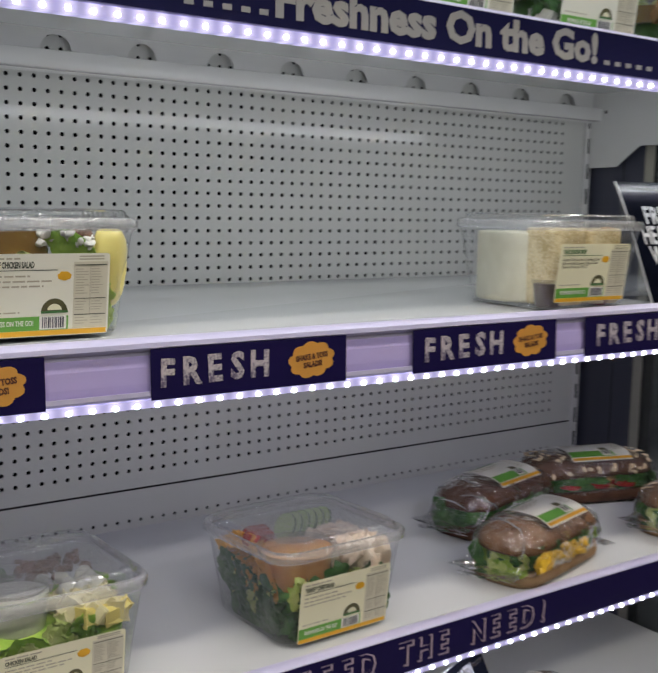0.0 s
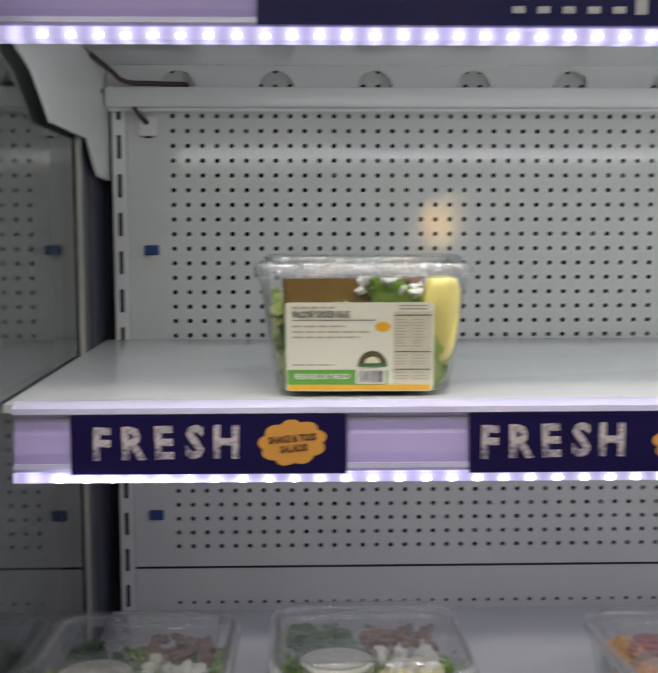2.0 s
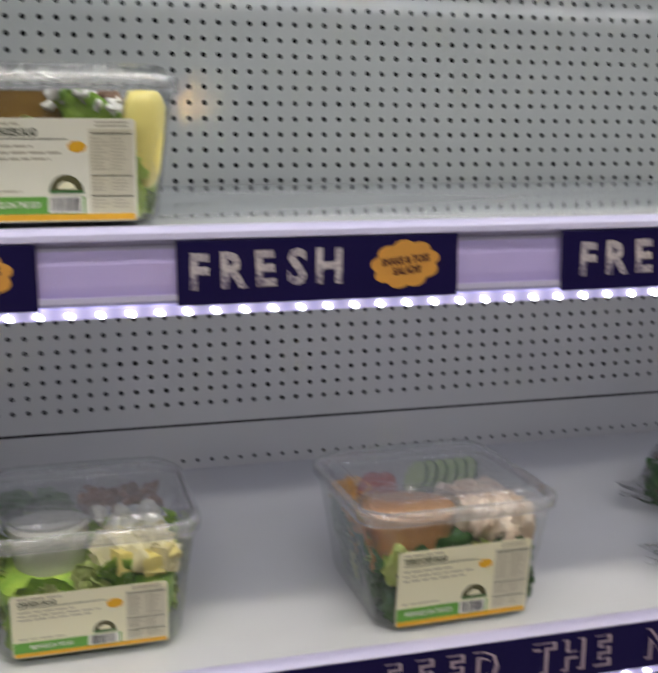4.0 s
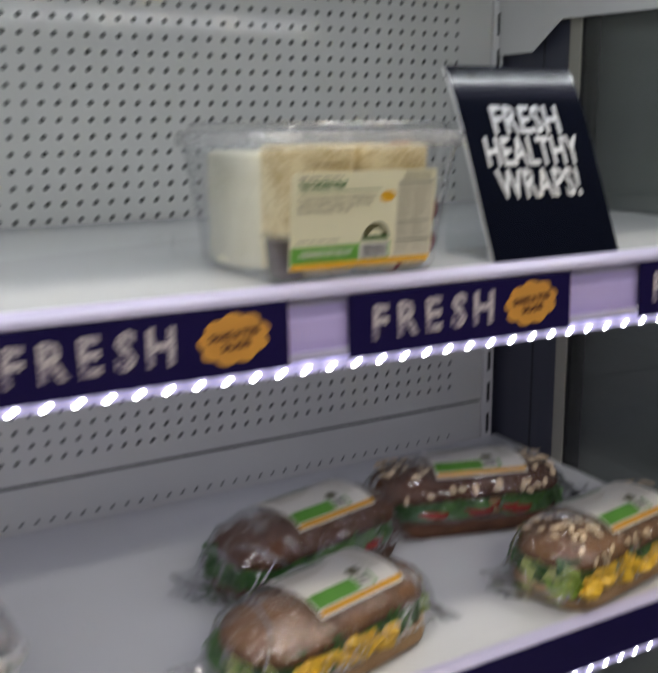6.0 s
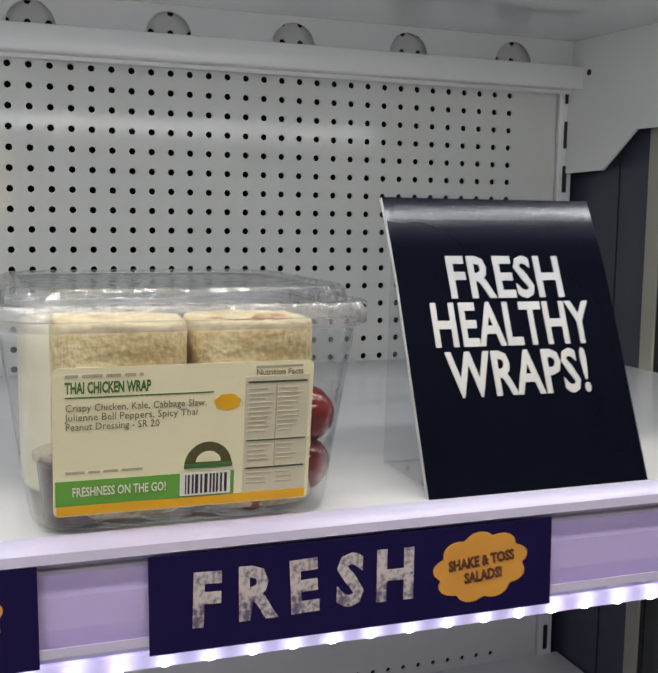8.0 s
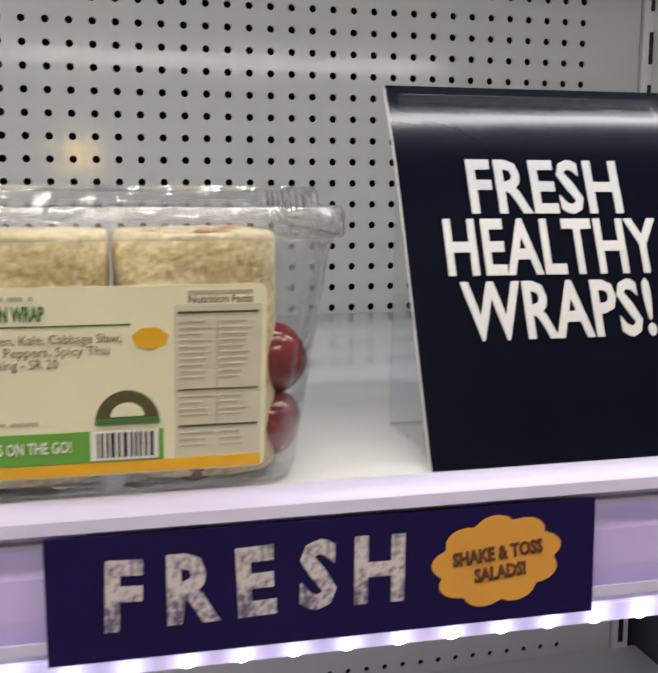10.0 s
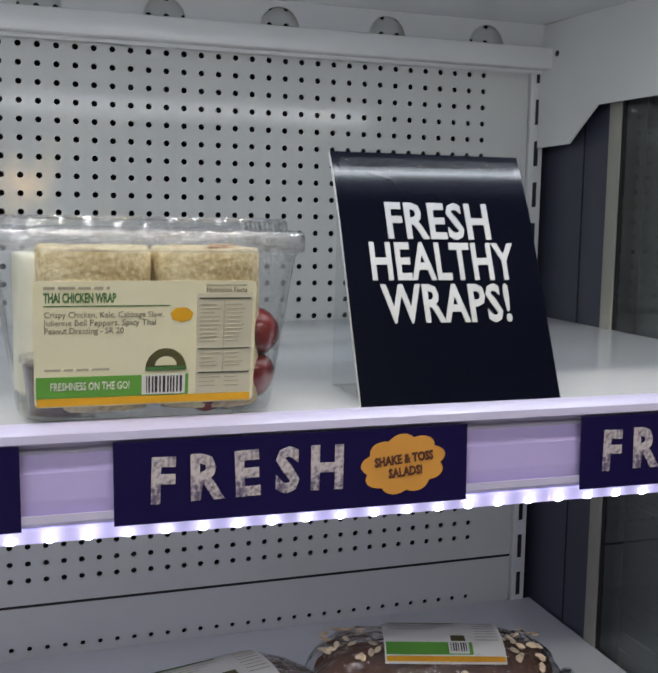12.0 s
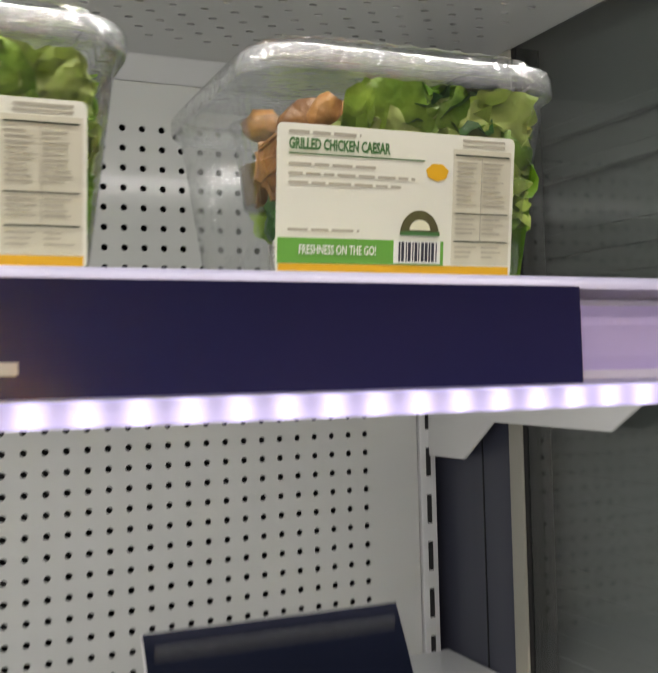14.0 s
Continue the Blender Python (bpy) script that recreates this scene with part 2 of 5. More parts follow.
M_DRESSING_WHITE = material("white_dressing", (0.66, 0.66, 0.56), 0.35, second=(0.55, 0.56, 0.44), scale=80, amount=0.8, bump=0.1)
M_DRESSING_OLIVE = material("olive_vinaigrette", (0.24, 0.14, 0.03), 0.25, second=(0.15, 0.08, 0.018), scale=40, amount=1, coat=0.3)
M_SAUCE_DARK = material("dark_peanut_sauce", (0.045, 0.022, 0.016), 0.3, second=(0.07, 0.035, 0.022), scale=50, amount=1)
M_NUTS = material("chopped_walnut", (0.20, 0.10, 0.05), 0.6, second=(0.09, 0.045, 0.025), scale=160, threshold=(0.4, 0.6), bump=0.5, rand=0.25)
M_MANGO = material("mango_slice", (0.78, 0.66, 0.20), 0.35, second=(0.88, 0.76, 0.24), scale=40, amount=0.9, bump=0.08)
M_EGG = material("boiled_egg_white", (0.76, 0.75, 0.70), 0.35, second=(0.70, 0.68, 0.60), scale=50, amount=0.6)
M_APPLE = material("pale_apple_flesh", (0.80, 0.76, 0.50), 0.35, second=(0.72, 0.64, 0.32), scale=60, amount=0.9, rand=0.08)
M_TOMATO = material("tomato_skin", (0.34, 0.035, 0.025), 0.2, second=(0.24, 0.02, 0.02), scale=40, amount=0.9, rand=0.15)
M_GRAPE = material("red_grape_skin", (0.17, 0.011, 0.015), 0.16, second=(0.27, 0.045, 0.04), scale=70, threshold=(0.45, 0.75), rand=0.2)
M_CHEESE = material("orange_cheddar", (0.70, 0.36, 0.05), 0.4, second=(0.64, 0.30, 0.04), scale=50, amount=0.8, rand=0.1)
M_CUCUMBER = material("cucumber_slice", (0.45, 0.58, 0.28), 0.35, second=(0.30, 0.44, 0.16), scale=60, amount=0.9, rand=0.1)
M_CUCUMBER_SKIN = material("cucumber_skin", (0.03, 0.10, 0.025), 0.3)
M_CORN = material("sweetcorn_kernel", (0.66, 0.42, 0.035), 0.3, second=(0.56, 0.32, 0.03), scale=60, amount=0.8, rand=0.15)
M_WRAP = material("flour_tortilla", (0.75, 0.65, 0.41), 0.62, second=(0.51, 0.39, 0.19), scale=360, threshold=(0.44, 0.60), bump=0.55, bump_scale=380)
M_SLEEVE = material("creased_cream_paper", (0.70, 0.68, 0.55), 0.6, second=(0.55, 0.52, 0.38), scale=60, amount=1, bump=0.6, bump_scale=70)
M_WRAP_FILLING = material("crispy_wrap_filling", (0.36, 0.17, 0.07), 0.6, second=(0.55, 0.38, 0.18), scale=150, threshold=(0.45, 0.6), bump=0.6)
M_BREAD = material("wheat_bread_crust", (0.22, 0.115, 0.052), 0.7, second=(0.085, 0.040, 0.019), scale=55, amount=1, bump=0.8, bump_scale=260, spec=0.3)
M_BREAD_PALE = material("floury_bread_base", (0.40, 0.27, 0.15), 0.75, second=(0.26, 0.15, 0.07), scale=80, amount=1, bump=0.6, bump_scale=240, spec=0.3)
M_BREAD_DARK = material("dark_bread_crust", (0.105, 0.045, 0.022), 0.7, second=(0.045, 0.018, 0.010), scale=75, amount=1, bump=0.8, bump_scale=260, spec=0.3)
M_CRUMB = material("bread_crumb", (0.52, 0.36, 0.19), 0.7, second=(0.42, 0.27, 0.13), scale=120, amount=1, bump=0.4)
M_SEED = material("oat_flake", (0.58, 0.46, 0.31), 0.6, second=(0.48, 0.36, 0.22), scale=90, amount=0.8, rand=0.15)
M_FLOOR = material("grey_shop_floor_tile", (0.22, 0.21, 0.20), 0.3, second=(0.17, 0.165, 0.16), scale=6, amount=0.9, rough_var=0.1)
M_ROOM_WALL = material("grey_shop_wall", (0.16, 0.155, 0.15), 0.7, second=(0.12, 0.118, 0.115), scale=5, amount=0.9)
M_CEILING = material("dim_shop_ceiling", (0.25, 0.24, 0.23), 0.8, second=(0.2, 0.19, 0.185), scale=4, amount=0.9)
M_LAMP_WARM = glow("warm_bulb", (1.0, 0.52, 0.14), 170.0)
M_DIFFUSER = glow("luminaire_diffuser", (1.0, 0.93, 0.82), 5.0)
M_BLUE = material("blue_plastic_plug", (0.02, 0.06, 0.20), 0.35, second=(0.015, 0.04, 0.15), scale=60, amount=0.8)
M_CABLE = material("brown_rubber_cable", (0.035, 0.018, 0.014), 0.45, second=(0.05, 0.025, 0.018), scale=60, amount=0.8)
M_SOCKET = material("white_plastic_socket", (0.66, 0.66, 0.63), 0.35)


# ---- building blocks ----
def finish(ob, smooth=None):
    if smooth is not None:
        ob.data.shade_smooth()
        ob.data.set_sharp_from_angle(angle=radians(smooth))
    return ob


def part(name, bm, mat, parent=None, label="", smooth=None, m=None):
    """Links a bmesh as one mesh object, under a thing or a part where one is given."""
    me = bpy.data.meshes.new(name)
    bm.normal_update()
    bm.to_mesh(me)
    bm.free()
    me.materials.append(mat)
    ob = new(name, me)
    if parent is not None:
        ob.parent = parent
    if m is not None:
        ob.matrix_basis = m
    if label:
        tagged(ob, label)
    return finish(ob, smooth)


def thing(name, m, label, category, group="", kind=""):
    ob = new(name)
    ob.empty_display_size = 0.02
    ob.matrix_basis = m
    return tagged(ob, label, category, group, kind)


def box(bm, x0, x1, y0, y1, z0, z1, bevel=0.0, segments=2):
    vs = [bm.verts.new(p) for p in ((x0, y0, z0), (x1, y0, z0), (x1, y1, z0), (x0, y1, z0), (x0, y0, z1), (x1, y0, z1), (x1, y1, z1), (x0, y1, z1))]
    fs = [bm.faces.new([vs[i] for i in q]) for q in ((3, 2, 1, 0), (4, 5, 6, 7), (0, 1, 5, 4), (1, 2, 6, 5), (2, 3, 7, 6), (3, 0, 4, 7))]
    if bevel:
        bmesh.ops.bevel(bm, geom=list({e for f in fs for e in f.edges}), offset=bevel, segments=segments, affect="EDGES", profile=0.5)
    return bm


def boxed(*a, **k):
    return box(bmesh.new(), *a, **k)


def extrude_profile(points, x0, x1):
    """A closed outline in (y, z) run along x."""
    bm = bmesh.new()
    a = [bm.verts.new((x0, y, z)) for y, z in points]
    b = [bm.verts.new((x1, y, z)) for y, z in points]
    n = len(points)
    for i in range(n):
        bm.faces.new((a[i], a[(i + 1) % n], b[(i + 1) % n], b[i]))
    bm.faces.new(a[::-1])
    bm.faces.new(b)
    bmesh.ops.recalc_face_normals(bm, faces=bm.faces)
    return bm


def plate(outline, depth):
    """A flat outline in (x, z) given thickness along +y."""
    bm = bmesh.new()
    f = [bm.verts.new((x, 0, z)) for x, z in outline]
    b = [bm.verts.new((x, depth, z)) for x, z in outline]
    n = len(outline)
    bm.faces.new(f)
    bm.faces.new(b[::-1])
    for i in range(n):
        bm.faces.new((f[i], b[i], b[(i + 1) % n], f[(i + 1) % n]))
    bmesh.ops.recalc_face_normals(bm, faces=bm.faces)
    return bm


def rounded(w, d, r, n=5, cx=0.0, cy=0.0):
    """Points of a rounded rectangle, anticlockwise."""
    pts = []
    for sx, sy, a0 in ((1, -1, -90), (1, 1, 0), (-1, 1, 90), (-1, -1, 180)):
        for k in range(n + 1):
            a = radians(a0 + 90 * k / n)
            pts.append((cx + sx * (w / 2 - r) + r * math.cos(a), cy + sy * (d / 2 - r) + r * math.sin(a)))
    return pts


def loft(bm, loops, cap_first=True, cap_last=True):
    rings = [[bm.verts.new(p) for p in loop] for loop in loops]
    n = len(rings[0])
    for a, b in zip(rings, rings[1:]):
        for i in range(n):
            bm.faces.new((a[i], a[(i + 1) % n], b[(i + 1) % n], b[i]))
    if cap_first:
        bm.faces.new(rings[0][::-1])
    if cap_last:
        bm.faces.new(rings[-1])
    return bm


def lumpy(bm, centre, size, seed, rough=0.25, detail=2, freq=2.5, m=None):
    """A noise-shaped lump; size gives its half axes."""
    geom = bmesh.ops.create_icosphere(bm, subdivisions=detail, radius=1.0)["verts"]
    for v in geom:
        k = 1 + rough * noise.noise(v.co * freq + Vector((seed * 3.1, seed * 1.7, seed)))
        v.co = Vector((v.co.x * size[0], v.co.y * size[1], v.co.z * size[2])) * k
        if m is not None:
            v.co = m @ v.co
        v.co += Vector(centre)
    return bm


def leaf(bm, m, w, h, seed, crinkle=0.012, n=7, fold=0.3):
    """A crinkled leaf patch with a wavy rim, standing in its own x-z plane before m moves it."""
    grid = {}
    for i in range(n):
        for j in range(n):
            u, v = i / (n - 1) * 2 - 1, j / (n - 1) * 2 - 1
            rim = math.sqrt(max(0.0, 1 - 0.55 * u * u * v * v))
            p = Vector((u * w / 2 * rim, 0, v * h / 2 * rim))
            k = noise.noise(Vector((u * 1.9 + seed, v * 1.9, seed * 2.3))) + 0.5 * noise.noise(Vector((u * 5 + seed, v * 5, seed)))
            p.y = crinkle * k * (0.6 + 0.8 * max(abs(u), abs(v))) + fold * w * 0.25 * u * u
            p.x += 0.10 * w * noise.noise(Vector((v * 3, seed, u)))
            p.z += 0.10 * h * noise.noise(Vector((u * 3, seed + 5, v)))
            grid[i, j] = bm.verts.new(m @ p)
    for i in range(n - 1):
        for j in range(n - 1):
            bm.faces.new((grid[i, j], grid[i + 1, j], grid[i + 1, j + 1], grid[i, j + 1]))
    return bm


def lettering(name, body, mat, parent, m, height, squeeze=1.0, bold=0.0, depth=0.0003, align="CENTER", spacing=1.0, label="", width=None):
    """Raised words from the built-in font, their capitals of that height, standing in the x-z plane."""
    cu = bpy.data.curves.new(name, "FONT")
    cu.body, cu.align_x, cu.align_y, cu.size = body, align, "CENTER", height / 0.70
    cu.offset, cu.extrude, cu.resolution_u, cu.space_character = bold * height, depth / 2, 2, spacing
    tmp = bpy.data.objects.new(name, cu)
    scene.collection.objects.link(tmp)
    me = bpy.data.meshes.new_from_object(tmp.evaluated_get(bpy.context.evaluated_depsgraph_get()))
    bpy.data.objects.remove(tmp)
    bpy.data.curves.remove(cu)
    if width:
        xs = [v.co.x for v in me.vertices]
        squeeze = width / (max(xs) - min(xs))
    me.transform(pose(0, 0, 0, 90) @ Matrix.Diagonal((squeeze, 1, 1, 1)))
    me.materials.clear()
    me.materials.append(mat)
    ob = new(name, me)
    ob.parent = parent
    ob.matrix_basis = m
    if label:
        tagged(ob, label)
    return ob


def perforated(columns, rows, pitch, radius, depth, x0, z0):
    """Cells of a sheet in the x-z plane with a round hole in each: vertices and faces, holes in walls of that depth."""
    verts, faces = [], []
    corner = [(1, 0), (1, 1), (0, 1), (-1, 1), (-1, 0), (-1, -1), (0, -1), (1, -1)]
    for c in columns:
        for r in rows:
            x, z, b = x0 + c * pitch, z0 - r * pitch, len(verts)
            verts += [(x + u * pitch / 2, 0, z + v * pitch / 2) for u, v in corner]
            for y in (0, depth):
                verts += [(x + radius * math.cos(k * math.pi / 4), y, z + radius * math.sin(k * math.pi / 4)) for k in range(8)]
            for k in range(8):
                q = (k + 1) % 8
                faces.append((b + k, b + 8 + k, b + 8 + q, b + q))
                faces.append((b + 8 + k, b + 16 + k, b + 16 + q, b + 8 + q))
    return verts, faces


def sheet(name, verts, faces, mat, parent=None):
    me = bpy.data.meshes.new(name)
    me.from_pydata(verts, [], faces)
    bm = bmesh.new()
    bm.from_mesh(me)
    bmesh.ops.remove_doubles(bm, verts=bm.verts, dist=1e-5)
    bmesh.ops.recalc_face_normals(bm, faces=bm.faces)
    bm.to_mesh(me)
    bm.free()
    me.materials.append(mat)
    ob = new(name, me)
    if parent is not None:
        ob.parent = parent
    return ob


def quad(verts, faces, pts):
    faces.append(tuple(range(len(verts), len(verts) + len(pts))))
    verts.extend(pts)


# ---- the room ----
FLOOR_Z, CEIL_Z = -1.25, 1.70
tagged(part("floor", boxed(-3.2, 4.4, -6.0, 0.6, FLOOR_Z - 0.1, FLOOR_Z), M_FLOOR), "grey polished shop floor in the aisle", "floor", kind="structure")
tagged(part("ceiling", boxed(-3.2, 4.4, -6.0, 0.6, CEIL_Z, CEIL_Z + 0.1), M_CEILING), "dim grey shop ceiling over the aisle", "ceiling", kind="structure")
for n, b in (("wall_north", (-3.2, 4.4, 0.6, 0.7)), ("wall_south", (-3.2, 4.4, -6.1, -6.0)), ("wall_west", (-3.3, -3.2, -6.0, 0.6)), ("wall_east", (4.4, 4.5, -6.0, 0.6))):
    tagged(part(n, boxed(*b, FLOOR_Z, CEIL_Z), M_ROOM_WALL), "plain dark grey shop wall", "wall", kind="structure")
# the rear fixture is added to go with the frontal fill lamp
for lx, ly in ((0.6, -1.13), (-0.1, -2.9)):
    lum = thing("ceiling_light", pose(lx, ly, CEIL_Z), "long white ceiling luminaire out of view over the aisle", "ceiling light", "ceiling luminaires")
    part("housing", boxed(-1.62, 1.62, -0.19, 0.19, -0.05, 0.0, bevel=0.004), M_STEEL, lum)
    part("diffuser", boxed(-1.6, 1.6, -0.17, 0.17, -0.056, -0.0502), M_DIFFUSER, lum)
bulb = thing("pendant_lamp", pose(0.862, -4.44, -0.02), "small warm glowing pendant lamp across the aisle", "lamp")
bm = bmesh.new()
bmesh.ops.create_uvsphere(bm, u_segments=20, v_segments=12, radius=0.05)
part("bulb", bm, M_LAMP_WARM, bulb, smooth=60)
part("cord", boxed(-0.004, 0.004, -0.004, 0.004, 0.06, CEIL_Z + 0.02), M_BLACK, bulb)

# ---- the case ----
P = 0.0155                      # spacing of the punched holes
LAST = 74                       # last hole column
X_L, X_R = -0.076, 1.223        # inner faces of the end panels
case = thing("refrigerated_display_case", pose(0, 0, 0), "tall open refrigerated display case with perforated grey back", "display case")


def margins(v, f, c_hi, r_lo, r_hi, x_lo, x_hi, z_hi, z_lo, pitch=P, z0=0.0):
    """Plain strips of sheet round a punched field."""
    a, b = -pitch / 2, (c_hi + 0.5) * pitch
    t, u = z0 - (r_lo - 0.5) * pitch, z0 - (r_hi + 0.5) * pitch
    quad(v, f, [(x_lo, 0, z_hi), (x_lo, 0, z_lo), (a, 0, z_lo), (a, 0, z_hi)])
    quad(v, f, [(b, 0, z_hi), (b, 0, z_lo), (x_hi, 0, z_lo), (x_hi, 0, z_hi)])
    quad(v, f, [(a, 0, z_hi), (a, 0, t), (b, 0, t), (b, 0, z_hi)])
    quad(v, f, [(a, 0, u), (a, 0, z_lo), (b, 0, z_lo), (b, 0, u)])


PX0, PX1 = -0.0480, 1.197
verts, faces = perforated(range(LAST + 1), range(-3, 31), P, 0.0027, 0.0016, 0, 0)
margins(verts, faces, LAST, -3, 30, PX0, PX1, 0.0585, -0.4873)
sheet("back_panel", verts, faces, M_PANEL, case)
verts, faces = perforated(range(LAST + 1), range(0, 9), P, 0.0027, 0.0016, 0, 0.2)
margins(verts, faces, LAST, 0, 8, PX0, PX1, 0.237, 0.0595, z0=0.2)
sheet("upper_back_panel", verts, faces, M_PANEL, case)
# lower sheet with one row of punched holes just over the shelf
verts, faces = perforated(range(LAST + 1), range(0, 1), P, 0.0023, 0.0016, 0, -0.5285)
margins(verts, faces, LAST, 0, 0, PX0, PX1, -0.4899, -0.85, z0=-0.5285)
sheet("lower_back_panel", verts, faces, M_PANEL, case)
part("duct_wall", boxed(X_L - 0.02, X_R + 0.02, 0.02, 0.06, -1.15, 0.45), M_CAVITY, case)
part("duct_seam", boxed(PX0, PX1, 0.0005, 0.006, -0.4900, -0.4872), M_BLACK, case)
for k, x in enumerate((-0.0560, 1.2055)):
    up = part("upright", boxed(x - 0.0075, x + 0.0075, -0.004, 0.02, -0.86, 0.25, bevel=0.0008), M_STEEL, case, "white slotted steel upright")
    for s in range(-7, 24):
        z = -0.061 - 0.0405 * s
        sl = part("slot", boxed(x - 0.0022, x + 0.0022, -0.0046, 0.0, z - 0.0245, z), M_BLACK, up)
# punched canopy underside
CAN_Z = 0.2545
verts, faces = [], []
NX, NY, PXX, PYY = 56, 14, 0.022, 0.016
for i in range(NX):
    for j in range(NY):
        cx, cy = 0.5735 + (i - NX / 2 + 0.5) * PXX, -0.05 - (j + 0.5) * PYY
        b = len(verts)
        off = 0.25 * PXX * (1 if j % 2 else -1)
        outer = [(1, 0), (1, 1), (0, 1), (-1, 1), (-1, 0), (-1, -1), (0, -1), (1, -1)]
        verts += [(cx + u * PXX / 2, cy + w * PYY / 2, 0) for u, w in outer]
        hole = [(1, 0), (0.7, 0.75), (0, 1), (-0.7, 0.75), (-1, 0), (-0.7, -0.75), (0, -1), (0.7, -0.75)]
        for z in (0, 0.002):
            verts += [(cx + off + u * 0.0032, cy + w * 0.0021, z) for u, w in hole]
        for k in range(8):
            q = (k + 1) % 8
            faces.append((b + k, b + q, b + 8 + q, b + 8 + k))
            faces.append((b + 8 + k, b + 8 + q, b + 16 + q, b + 16 + k))
ya, yb = -0.05, -0.05 - NY * PYY
xa, xb = 0.5735 - NX * PXX / 2, 0.5735 + NX * PXX / 2
quad(verts, faces, [(X_L, 0.0, 0), (X_R, 0.0, 0), (X_R, ya, 0), (X_L, ya, 0)])
quad(verts, faces, [(X_L, yb, 0), (X_R, yb, 0), (X_R, -0.46, 0), (X_L, -0.46, 0)])
quad(verts, faces, [(X_L, ya, 0), (xa, ya, 0), (xa, yb, 0), (X_L, yb, 0)])
quad(verts, faces, [(xb, ya, 0), (X_R, ya, 0), (X_R, yb, 0), (xb, yb, 0)])
can = sheet("canopy_underside", verts, faces, M_STEEL, case)
can.matrix_basis = pose(0, 0, CAN_Z)
part("back_cove", extrude_profile([(0.0, 0.2375), (0.004, 0.2375), (0.004, 0.256), (-0.018, 0.256), (-0.014, 0.2535)], X_L, X_R), M_STEEL, case)
part("canopy", boxed(X_L - 0.03, X_R + 0.03, -0.50, 0.06, CAN_Z + 0.012, 0.46, bevel=0.006), M_NAVY_PANEL, case)
part("canopy_fascia", boxed(X_L - 0.03, X_R + 0.03, -0.512, -0.47, 0.225, 0.46, bevel=0.006), M_NAVY_PANEL, case)
part("plinth", boxed(X_L - 0.03, X_R + 0.03, -0.56, 0.06, FLOOR_Z, -0.95, bevel=0.006), M_NAVY_PANEL, case)
bm = boxed(X_R - 0.045, X_R - 0.022, -0.30, -0.29, CAN_Z - 0.006, CAN_Z, bevel=0.002)
part("clip", bm, M_CHARCOAL, case)


def end_panel(x, out):
    """An end wall: dark rear post, pale trim, then a tall pane with a dark board close behind it."""
    e = part("end_panel", boxed(min(x, x + 0.02 * out), max(x, x + 0.02 * out), -0.105, 0.02, -1.0, 0.30), M_NAVY_PANEL, case, "dark navy end post of the case")
    part("groove", boxed(min(x - 0.0006 * out, x + 0.003 * out), max(x - 0.0006 * out, x + 0.003 * out), -0.0645, -0.063, -0.9, 0.25), M_BLACK, e)
    part("trim", boxed(min(x - 0.003 * out, x + 0.022 * out), max(x - 0.003 * out, x + 0.022 * out), -0.122, -0.1052, -1.0, 0.254, bevel=0.001), M_TRIM, e, "pale beige metal trim")
    part("gasket", boxed(min(x - 0.001 * out, x + 0.022 * out), max(x - 0.001 * out, x + 0.022 * out), -0.1265, -0.1222, -1.0, 0.254), M_BLACK, e)
    part("pane", boxed(min(x, x + 0.006 * out), max(x, x + 0.006 * out), -0.455, -0.1268, -1.0, 0.254), M_GLASS, e, "dark tinted end glass")
    part("front_frame", boxed(min(x - 0.004 * out, x + 0.02 * out), max(x - 0.004 * out, x + 0.02 * out), -0.475, -0.4552, -1.0, 0.30, bevel=0.002), M_NAVY_PANEL, e)
    part("outer_board", boxed(min(x + 0.045 * out, x + 0.07 * out), max(x + 0.045 * out, x + 0.07 * out), -0.50, 0.02, -1.0, 0.30), M_CHARCOAL, e)
    bm = bmesh.new()
    for q in range(46):
        box(bm, min(x + 0.0435 * out, x + 0.045 * out), max(x + 0.0435 * out, x + 0.045 * out), -0.50, 0.02, -0.72 + 0.0185 * q, -0.72 + 0.0185 * q + 0.0135)
    part("slatted_face", bm, M_CHARCOAL, e)
    for z in (0.197, 0.165):
        part("rail", boxed(min(x + 0.036 * out, x + 0.045 * out), max(x + 0.036 * out, x + 0.045 * out), -0.50, 0.02, z - 0.012, z, bevel=0.002), M_CHARCOAL, e)
    return e


end_panel(X_R, 1)
end_panel(X_L, -1)


# ---- shelves ----
PIVOT = 0.167                   # where the shelf fronts stand at their nominal depth
SKEW_MID, RISE_MID = -0.0365, 0.0065
SKEW_TOP, RISE_TOP = -0.0220, -0.0050


